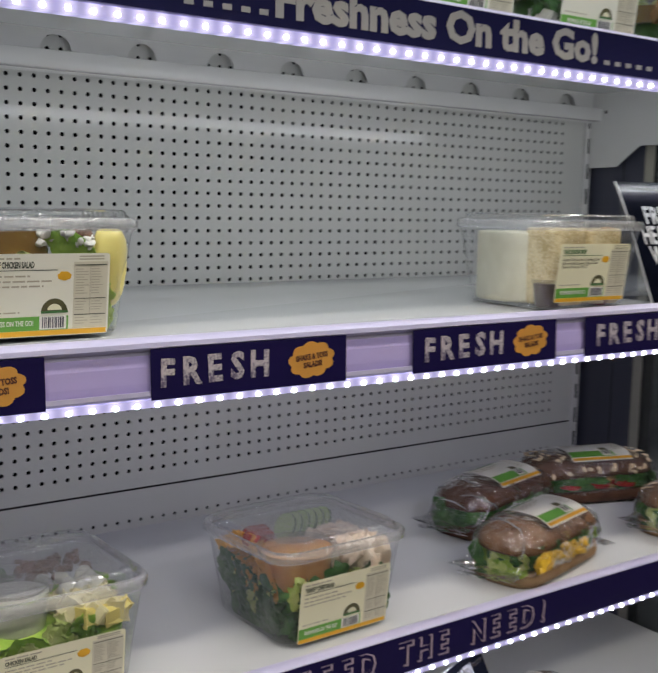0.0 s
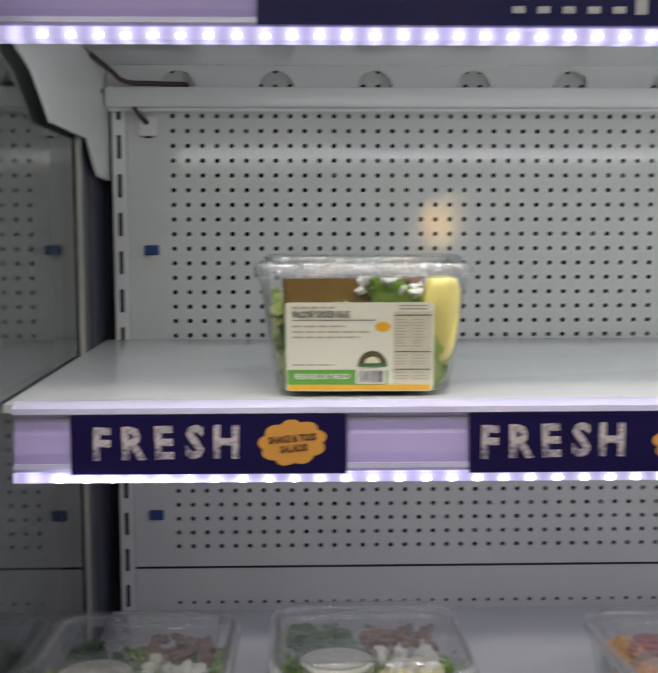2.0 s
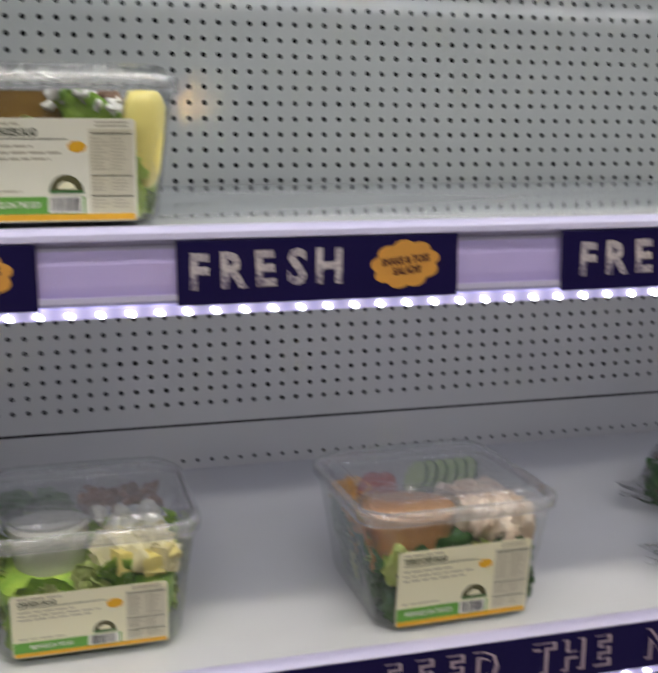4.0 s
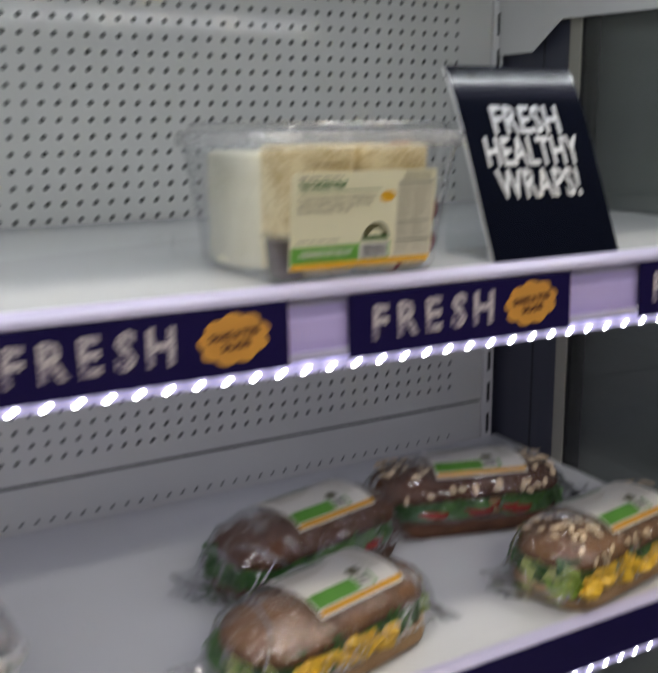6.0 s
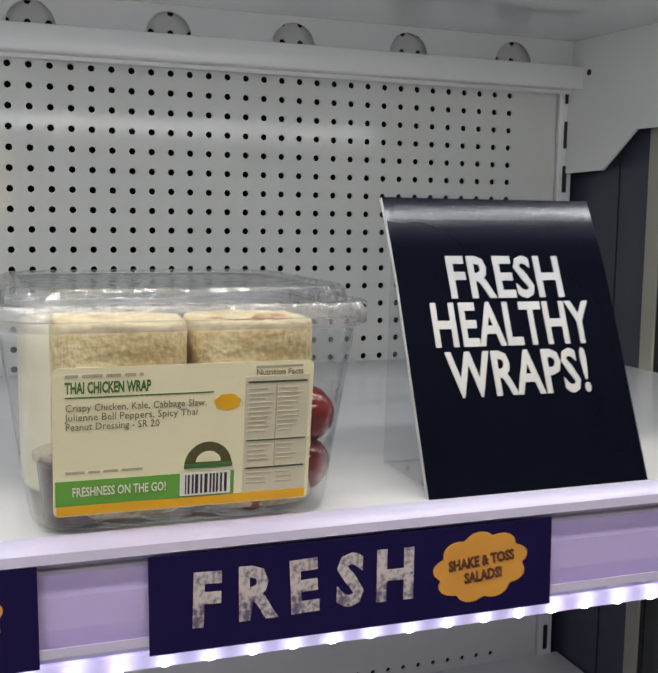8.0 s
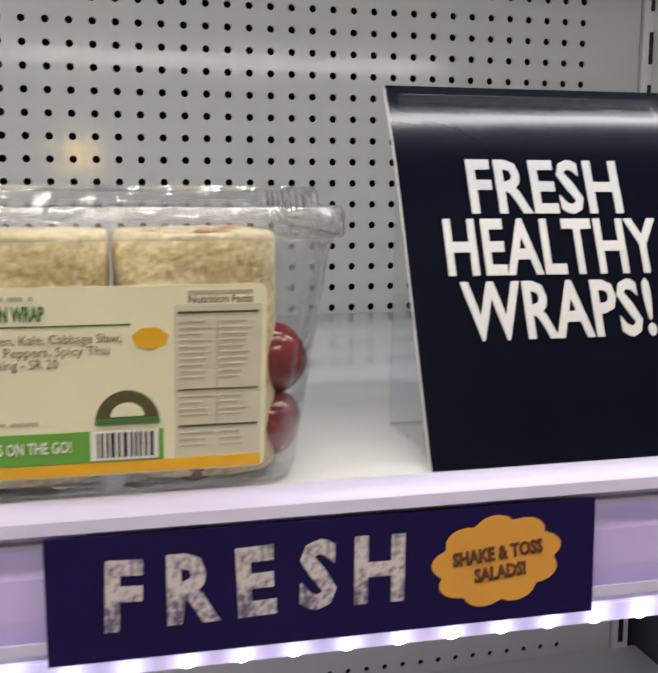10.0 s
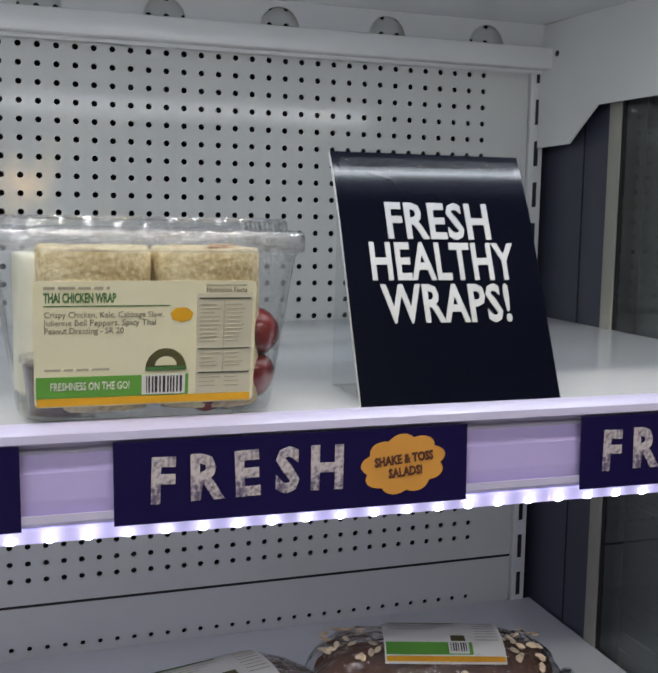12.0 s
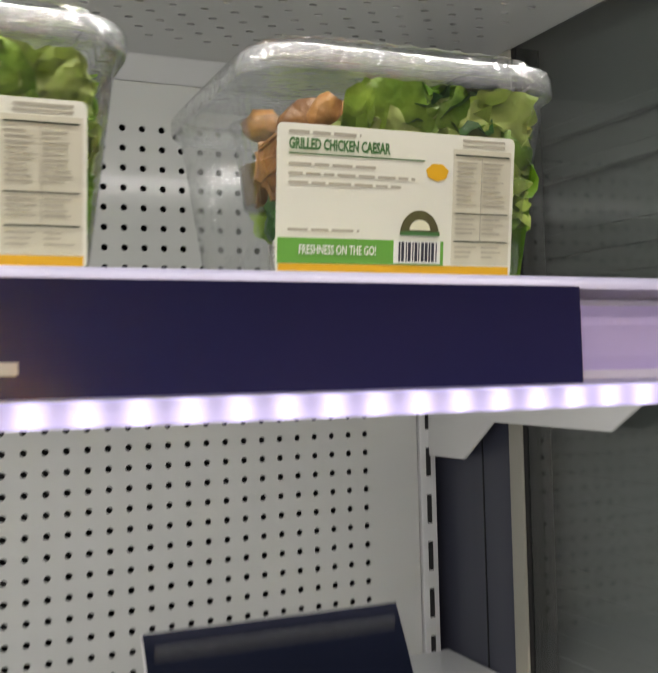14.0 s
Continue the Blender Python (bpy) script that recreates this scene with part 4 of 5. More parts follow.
def tub(m, label, name="salad_tub", category="salad tub"):
    t = thing(name, m, label, category, "clear tubs of food")
    bm = bmesh.new()
    prof = [(TB - 0.012, 0.0), (TB - 0.003, 0.0012), (TB, 0.005)] + [(TB + (TT - TB) * z / 0.088, z) for z in (0.03, 0.055, 0.078)] + [(TT - 0.001, 0.081), (TT + 0.001, 0.0835), (TT + 0.004, 0.0845), (TT + 0.004, 0.0875), (TT - 0.001, 0.0875)]
    loft(bm, [[(x, y, z) for x, y in rounded(w, w, 0.022 if z > 0.01 else 0.018, 6)] for w, z in prof], True, False)
    part("tub_body", bm, M_PET, t, "clear tapered plastic body", smooth=40)
    bm = bmesh.new()
    lid = [(TL - 0.001, 0.0835), (TL, 0.0845), (TL, 0.0915), (TL - 0.002, 0.0935), (TL - 0.008, 0.0938), (TL - 0.011, 0.0915), (TL - 0.013, 0.0912), (TL - 0.016, 0.0985), (TL - 0.020, 0.1000), (TL - 0.028, 0.1000), (TL - 0.032, 0.0985), (TL - 0.040, 0.0982)]
    loft(bm, [[(x, y, z) for x, y in ribbed(w, 0.024, amp)] for (w, z), amp in zip(lid[6:], (0, 0.0007, 0.0007, 0.0002, 0, 0))], False, True)
    top = part("lid", bm, M_LID, t, "clear snap-on plastic lid", smooth=20)
    # lid rim, with its highlight whitened into the material
    bm = bmesh.new()
    loft(bm, [[(x, y, z) for x, y in rounded(w, w, 0.024, 6)] for w, z in lid[:7]], False, False)
    part("rim", bm, M_RIM, top, smooth=40)
    return t


def tub_label(t, title, ink, seed, dx=0.0, w=0.106, h=0.064, dz=0.0035, lines=(), paper=None):
    a = math.degrees(math.atan((TT - TB) / 2 / 0.088))
    return sticker(t, pose(dx - w / 2, -wall_at(dz) - 0.0009, dz, a, 0, 0), w, h, title, ink, seed, lines=lines, paper=paper or M_PAPER)


def nestle(bm, inset=0.0035, top=0.0845):
    """Shifts a piece as a whole until it lies inside the tub."""
    for axis in (0, 1):
        over = max(abs(v.co[axis]) - wall_at(min(v.co.z, 0.085)) + inset for v in bm.verts)
        if over > 0:
            sign = 1 if sum(v.co[axis] for v in bm.verts) > 0 else -1
            for v in bm.verts:
                v.co[axis] -= sign * over
    high = max(v.co.z for v in bm.verts) - top
    low = 0.002 - min(v.co.z for v in bm.verts)
    for v in bm.verts:
        v.co.z += -high if high > 0 else max(low, 0.0)
    return bm


def greens(t, seed, mat, count, z0, z1, sides="flrb", name="salad_leaf", size=0.045, inset=0.006, fill=True, label=""):
    """Leaves pressed against the chosen walls of the tub, joined into one part."""
    rnd = random.Random(seed)
    for k in range(count):
        bm = bmesh.new()
        s = sides[k % len(sides)]
        z = rnd.uniform(z0, z1)
        d = wall_at(z) - inset - rnd.uniform(0, 0.006)
        u = rnd.uniform(-0.8, 0.8) * (d - 0.008)
        sz = size * rnd.uniform(0.6, 1.05)
        x, y, turn = {"f": (u, -d, 0), "b": (u, d, 180), "l": (-d, u, -90), "r": (d, u, 90)}[s]
        leaf(bm, pose(x, y, z, rnd.uniform(-18, 18), rnd.uniform(-70, 70), turn + rnd.uniform(-14, 14)), sz, min(sz, 0.055), seed * 7.7 + k, 0.012, 10, -0.35)
        bmesh.ops.solidify(bm, geom=bm.faces[:], thickness=0.0006)
        part(name, confine(bm, 0.003 + 0.004 * rnd.random()), mat, t, label, smooth=70)


def top_leaves(t, seed, mat, count, area, z, name="salad_leaf", size=0.03):
    rnd = random.Random(seed)
    x0, x1, y0, y1 = area
    for k in range(count):
        bm = bmesh.new()
        leaf(bm, pose(rnd.uniform(x0, x1), rnd.uniform(y0, y1), z + rnd.uniform(-0.006, 0.004), 90 + rnd.uniform(-45, 45), rnd.uniform(-40, 40), rnd.uniform(0, 360)), size * rnd.uniform(0.7, 1.1), size * rnd.uniform(0.6, 1), seed * 3.3 + k, 0.006, 6)
        bmesh.ops.solidify(bm, geom=bm.faces[:], thickness=0.0006)
        part(name, confine(bm), mat, t, smooth=70)


def chunks(t, seed, mat, count, area, z, size, name, rough=0.35, flat=0.6, blocky=False, label=""):
    """Bite-sized lumps or cubes scattered in an area, one part."""
    rnd = random.Random(seed)
    x0, x1, y0, y1 = area
    for k in range(count):
        bm = bmesh.new()
        c = Vector((rnd.uniform(x0, x1), rnd.uniform(y0, y1), z + rnd.uniform(-0.006, 0.005)))
        s = size * rnd.uniform(0.7, 1.2)
        m = Euler([rnd.uniform(0, 6.28) for _ in range(3)]).to_matrix()
        if blocky:
            g = bmesh.ops.create_cube(bm, size=s * 1.5)["verts"]
            for v in g:
                v.co = m @ Vector((v.co.x, v.co.y * 0.9, v.co.z * 0.8)) + c
        else:
            lumpy(bm, c, (s, s * 0.8, s * flat), seed + k, rough, 2, 2.2, m)
        if blocky:
            bmesh.ops.bevel(bm, geom=bm.edges[:], offset=size * 0.12, segments=2, affect="EDGES")
        part(name, confine(nestle(bm)), mat, t, label, smooth=35 if blocky else 60)


def sauce_cup(t, x, y, z, r, h, sauce, level=0.85, label="clear lidded sauce cup"):
    bm = bmesh.new()
    ring = lambda q, zz: [(q * math.cos(2 * math.pi * k / 28), q * math.sin(2 * math.pi * k / 28), zz) for k in range(28)]
    loft(bm, [ring(r * 0.80, 0), ring(r * 0.82, 0.001), ring(r * 0.97, h - 0.004), ring(r * 1.06, h - 0.003), ring(r * 1.06, h), ring(r * 0.9, h), ring(r * 0.86, h - 0.003)], True, True)
    cup = part("sauce_cup", bm, M_CUP, t, label, smooth=40, m=pose(x, y, z, 0, 0, 0))
    bm = bmesh.new()
    top = h * level
    loft(bm, [ring(r * 0.805, 0.0012), ring(r * (0.81 + 0.148 * level), top), ring(r * 0.6, top + 0.0005)], True, True)
    part("sauce", bm, sauce, cup, smooth=40)
    return cup


def bed(t, seed, mat, z1=0.06, label=""):
    """The heaped body of a salad, filling the tub up to a height."""
    bm = bmesh.new()
    loops = []
    for k, z in enumerate((0.004, 0.02, 0.04, z1 - 0.006, z1)):
        w = 2 * wall_at(z) - 0.018 - (0.02 if k == 4 else 0)
        loops.append([(x * (1 + 0.05 * noise.noise(Vector((x * 60, y * 60, z * 90 + seed)))), y * (1 + 0.05 * noise.noise(Vector((y * 60, x * 60, z * 70 + seed)))), z + 0.006 * noise.noise(Vector((x * 50, y * 50, seed)))) for x, y in rounded(w, w, 0.02, 5)])
    loft(bm, loops)
    return part("salad_bed", bm, mat, t, label, smooth=50)


def walnut_tub():
    y = -0.291
    t = tub(pose(0.1820, y, MIDZ(y) + 0.0004, 0, 0, -1.0), "clear tub of chicken salad with mango slice, on the shelf")
    bed(t, 1, M_SPINACH, 0.055)
    greens(t, 2, M_LETTUCE_PALE, 34, 0.014, 0.055, "lfrl", size=0.042, inset=0.004)
    greens(t, 3, M_LETTUCE_PALE, 22, 0.010, 0.050, "rrfl", size=0.032, inset=0.0035)
    bm = bmesh.new()
    loft(bm, [[(x, yy, z) for x, yy in rounded(w, 0.034, 0.008, 4, -0.026, -0.044)] for w, z in ((0.058, 0.046), (0.064, 0.050), (0.066, 0.080), (0.067, 0.083))])
    cup = part("sauce_pot", bm, M_DRESSING_OLIVE, t, "pot of olive-brown dressing", smooth=40)
    part("pot_lid", boxed(-0.061, 0.009, -0.0625, -0.025, 0.0832, 0.0850, bevel=0.0008), M_CUP, cup)
    chunks(t, 4, M_EGG, 60, (-0.006, 0.042, -0.068, -0.035), 0.078, 0.0038, "cheese_crumb", 0.7)
    chunks(t, 5, M_NUTS, 18, (0.002, 0.045, -0.060, -0.03), 0.076, 0.0055, "walnut_piece", 0.5)
    bm = bmesh.new()
    leaf(bm, pose(0.024, -0.064, 0.068, 5, -55, 0), 0.026, 0.050, 21, 0.004, 9, 0.2)
    bmesh.ops.solidify(bm, geom=bm.faces[:], thickness=0.0015)
    part("spinach_leaf", confine(bm), M_LETTUCE, t, "dark green leaf", smooth=70)
    bm = bmesh.new()
    lumpy(bm, (0.0575, -0.054, 0.058), (0.0155, 0.013, 0.036), 8, 0.10, 3, 1.2)
    part("mango_slice", confine(bm), M_MANGO, t, "yellow mango slice", smooth=70)
    greens(t, 6, M_LETTUCE_PALE, 10, 0.012, 0.030, "r", size=0.036, inset=0.003)
    tub_label(t, "WALDORF CHICKEN SALAD", M_DARK_INK, 11, dx=-0.003, h=0.0650, dz=0.0018, paper=M_PAPER_PALE)
    return t


def turkey_tub():
    y = -0.311
    t = tub(pose(0.4560, y, LOWZ(y) + 0.0004, -1.5, 0, 1.5), "clear tub of turkey salad with orange dressing, on the lower shelf")
    bed(t, 31, M_SPINACH, 0.05)
    greens(t, 32, M_SPINACH, 60, 0.010, 0.052, "lfrl", size=0.04, inset=0.004)
    greens(t, 33, M_LETTUCE_PALE, 22, 0.012, 0.055, "flr", size=0.03, inset=0.0032)
    sauce_cup(t, -0.0285, -0.0305, 0.044, 0.0375, 0.041, M_DRESSING_ORANGE, 0.9)
    chunks(t, 34, M_TURKEY, 50, (0.020, 0.060, -0.064, 0.012), 0.072, 0.0155, "turkey_piece", 0.7, 0.4)
    chunks(t, 35, M_CHEESE, 14, (-0.062, -0.035, 0.015, 0.058), 0.070, 0.008, "cheddar_cube", blocky=True)
    greens(t, 351, M_CHEESE, 7, 0.045, 0.07, "l", name="cheese_slice", size=0.03, inset=0.004)
    chunks(t, 36, M_TOMATO, 5, (-0.040, -0.018, 0.020, 0.045), 0.076, 0.011, "cherry_tomato", 0.08, 1.0)
    for k in range(6):
        bm = bmesh.new()
        bmesh.ops.create_cone(bm, cap_ends=True, segments=22, radius1=0.014, radius2=0.014, depth=0.003)
        o = part("cucumber_slice", bm, M_CUCUMBER, t, m=pose(0.004 + 0.009 * k, 0.038, 0.079, 62, 0, -82))
        bm = bmesh.new()
        ring = [(q * math.cos(2 * math.pi * a / 22), q * math.sin(2 * math.pi * a / 22)) for q in (1,) for a in range(22)]
        loft(bm, [[(x * r, yy * r, z) for x, yy in ring] for r, z in ((0.0141, -0.0016), (0.0147, -0.0012), (0.0147, 0.0012), (0.0141, 0.0016))], False, False)
        part("peel", bm, M_CUCUMBER_SKIN, o)
    tub_label(t, "TURKEY CHEF SALAD", M_DARK_INK, 12, dx=0.0008, h=0.062, dz=0.001)
    return t


def dressing_tub(x, y, z, seed, label, rz=0.0, nuts=True, tag="CHICKEN SALAD"):
    t = tub(pose(x, y, z, -1.5 if z > -0.7 else 0, 0, rz), label)
    bed(t, seed, M_LETTUCE if nuts else M_DRESSING_WHITE, 0.055 if nuts else 0.076)
    greens(t, seed + 1, M_LETTUCE, 24, 0.012, 0.06, "lfrb", size=0.042, inset=0.004)
    greens(t, seed + 2, M_LETTUCE_PALE, 40, 0.012, 0.055, "frl", size=0.03, inset=0.0034)
    sauce_cup(t, -0.026, -0.026, 0.050, 0.0305, 0.040, M_DRESSING_WHITE, 0.86)
    if nuts:
        top_leaves(t, seed + 3, M_SPINACH, 14, (-0.055, -0.015, 0.02, 0.055), 0.074)
    if nuts:
        chunks(t, seed + 4, M_NUTS, 62, (-0.002, 0.058, 0.012, 0.058), 0.080, 0.0048, "nut_piece", 0.5)
    if not nuts:
        chunks(t, seed + 9, M_DRESSING_WHITE, 26, (-0.035, 0.055, -0.05, 0.05), 0.0845, 0.015, "pale_slice", 0.3, 0.4)
        top_leaves(t, seed + 10, M_SPINACH, 26, (-0.005, 0.045, -0.02, 0.04), 0.0905, "herb_leaf", 0.0045)
        chunks(t, seed + 11, M_NUTS, 12, (-0.005, 0.05, -0.03, 0.04), 0.0905, 0.0014, "pepper_flake", 0.3)
        tub_label(t, tag, M_DARK_INK, seed + 8, h=0.048)
        return t
    chunks(t, seed + 5, M_DRESSING_WHITE, 16, (0.010, 0.056, -0.030, 0.020), 0.074, 0.0095, "egg_piece", 0.4)
    chunks(t, seed + 6, M_APPLE, 20, (0.008, 0.058, -0.064, -0.018), 0.066, 0.0098, "apple_cube", blocky=True)
    chunks(t, seed + 7, M_MANGO, 4, (0.02, 0.058, -0.062, -0.054), 0.064, 0.0090, "mango_cube", blocky=True)
    tub_label(t, tag, M_DARK_INK, seed + 8, h=0.048)
    return t


def wraps_tub():
    y = -0.335
    t = tub(pose(0.7622, y, MIDZ(y, 0.762) + 0.0004, 0, 0, -1.5), "clear tub of two flour wraps with red grapes, on the shelf", "wrap_tub", "wrap tub")
    rnd = random.Random(77)
    # two rolls side by side at the front; one more in a white sleeve along the side wall behind them
    for k, (x, yy, rx, ry, top) in enumerate(((-0.0260, -0.0365, 0.0282, 0.0255, 0.0850), (0.0310, -0.0365, 0.0275, 0.0260, 0.0850), (-0.0420, 0.0170, 0.0235, 0.0430, 0.0800))):
        bm = bmesh.new()
        loops = []
        rings = [(0.92, 0.004), (0.99, 0.006)] + [(1.0, 0.008 + (top - 0.0105) * j / 7) for j in range(8)] + [(0.985, top - 0.0009), (0.95, top - 0.0001), (0.80, top), (0.45, top - 0.001), (0.12, top - 0.002)]
        for q, z in rings:
            loop = []
            for a in range(36):
                t_ = 2 * math.pi * a / 36
                ca, sa = math.cos(t_), math.sin(t_)
                e = 1 + 0.025 * noise.noise(Vector((2.2 * ca + 9 * k, 2.2 * sa, z * 32))) + 0.012 * noise.noise(Vector((7 * ca, 7 * sa + 5 * k, z * 120)))
                fold = 0.0022 * noise.noise(Vector((3 * q * ca + k, 3 * q * sa, 4.0))) if z > top - 0.004 else 0.0
                loop.append((rx * q * e * math.copysign(abs(ca) ** (0.62 if k < 2 else 0.85), ca), ry * q * e * math.copysign(abs(sa) ** (0.62 if k < 2 else 0.85), sa), z + fold))
            loops.append(loop)
        loft(bm, loops, True, True)
        w = part("wrap_roll", confine(bm, 0.0025, 0.0868), M_WRAP if k < 2 else M_SLEEVE, t, "rolled flour tortilla" if k < 2 else "wrap roll in a white paper sleeve", smooth=60, m=pose(x, yy, 0))
        if k == 1:
            bm = bmesh.new()
            for q in range(7):
                lumpy(bm, (rnd.uniform(-0.016, 0.016), rnd.uniform(-0.020, -0.004), top + rnd.uniform(-0.002, 0.0005)), (0.005, 0.004, 0.002), q, 0.4, 2)
            part("filling", bm, M_WRAP_FILLING, w, smooth=60)
    for k, (x, yy, z) in enumerate(((0.0575, -0.047, 0.041), (0.0550, -0.047, 0.018), (0.050, -0.022, 0.016), (0.028, -0.052, 0.012), (0.050, -0.016, 0.040), (0.046, 0.008, 0.016), (0.044, 0.020, 0.038), (0.024, 0.030, 0.016))):
        bm = bmesh.new()
        lumpy(bm, (0, 0, 0), (0.0112, 0.0112, 0.0125), k, 0.06, 3)
        part("grape", bm, M_GRAPE, t, smooth=80, m=pose(x, yy, z, 20 * k, 35 * k, 0))
    sauce_cup(t, -0.0455, -0.0470, 0.0012, 0.0165, 0.030, M_SAUCE_DARK, 0.85)
    tub_label(t, "THAI CHICKEN WRAP", M_GREEN_INK, 14, dx=-0.0030, w=0.1065, h=0.0620, dz=0.0082, lines=("Crispy Chicken, Kale, Cabbage Slaw,", "Julienne Bell Peppers, Spicy Thai", "Peanut Dressing - SR 20"))
    return t


def caesar_tub(x, y, seed, rz):
    t = tub(pose(x, y, TOPZ(y, x) + 0.0004, 0, 0, rz) @ Matrix.Diagonal((1, 1, 1.055, 1)), "clear tub of chicken caesar salad with romaine, on the top shelf")
    # romaine heaped towards one side, chicken and croutons by the other, room under the lid
    rnd = random.Random(seed)
    for k in range(76):
        bm = bmesh.new()
        side = "rfrb"[k % 4]
        z = rnd.uniform(0.016, 0.076)
        d = wall_at(z) - 0.005 - rnd.uniform(0, 0.010)
        u = rnd.uniform(-0.25, 0.85) * d
        px, py, turn = {"f": (u, -d, 0), "b": (u, d, 180), "r": (d, rnd.uniform(-0.85, 0.85) * d, 90)}[side]
        sz = rnd.uniform(0.026, 0.048)
        leaf(bm, pose(px, py, z, rnd.uniform(-25, 25), rnd.uniform(-70, 70), turn + rnd.uniform(-20, 20)), sz, sz * 1.1, seed * 5.1 + k, 0.013, 10, -0.4)
        bmesh.ops.solidify(bm, geom=bm.faces[:], thickness=0.0006)
        part("romaine_leaf", confine(bm, 0.003 + 0.004 * rnd.random(), 0.0850), (M_LETTUCE_PALE, M_LETTUCE, M_LETTUCE_PALE)[k % 3], t, smooth=70)
    bm = bmesh.new()
    lumpy(bm, (0.010, 0.004, 0.036), (0.050, 0.052, 0.040), seed, 0.22, 3, 2.0)
    part("salad_bed", confine(bm, 0.009, 0.074), M_SPINACH, t, "heap of dark salad leaves", smooth=60)
    top_leaves(t, seed + 3, M_SPINACH, 7, (-0.005, 0.030, -0.062, -0.040), 0.078, "spinach_leaf", 0.034)
    top_leaves(t, seed + 8, M_LETTUCE_PALE, 18, (0.005, 0.060, -0.058, 0.05), 0.079, "romaine_leaf", 0.036)
    chunks(t, seed + 4, M_GRILLED, 13, (-0.050, 0.055, -0.056, 0.02), 0.077, 0.0125, "chicken_piece", 0.4)
    chunks(t, seed + 5, M_EGG, 7, (-0.056, -0.044, -0.058, -0.025), 0.013, 0.011, "crouton", blocky=True)
    chunks(t, seed + 6, M_GRILLED, 14, (-0.058, -0.040, -0.060, -0.030), 0.050, 0.0110, "grilled_strip", blocky=True)
    chunks(t, seed + 7, M_SPINACH, 8, (-0.056, -0.042, -0.058, -0.030), 0.030, 0.0100, "dark_leaf_lump", 0.5)
    sauce_cup(t, -0.034, 0.008, 0.040, 0.0260, 0.040, M_DRESSING_OLIVE, 0.5)
    tub_label(t, "GRILLED CHICKEN CAESAR", M_GREEN_INK, seed + 9, dx=-0.0085 if x > 0.9 else 0.002, h=0.0605, w=0.117, dz=0.0022, paper=M_PAPER_PALE)
    return t


walnut_tub()
turkey_tub()
wraps_tub()
for cx, cy, sd, rz in ((0.9955, -0.301, 201, -1.5), (0.7885, -0.300, 221, -1.0), (0.600, -0.300, 241, 0.0)):
    caesar_tub(cx, cy, sd, rz)
dressing_tub(0.0035, -0.310, LOWZ(-0.310) + 0.0004, 301, "clear tub of salad with white dressing and nuts", 0)
dressing_tub(0.1885, -0.293, LOWZ(-0.293) + 0.0004, 331, "clear tub of chicken salad with nuts and white dressing", 0.5)
dressing_tub(0.338, -0.372, -0.7996, 361, "clear tub of salad with pale topping on the bottom deck", 4, False)
dressing_tub(0.492, -0.388, -0.7996, 391, "clear tub of salad with herbs on the bottom deck", 8, False)


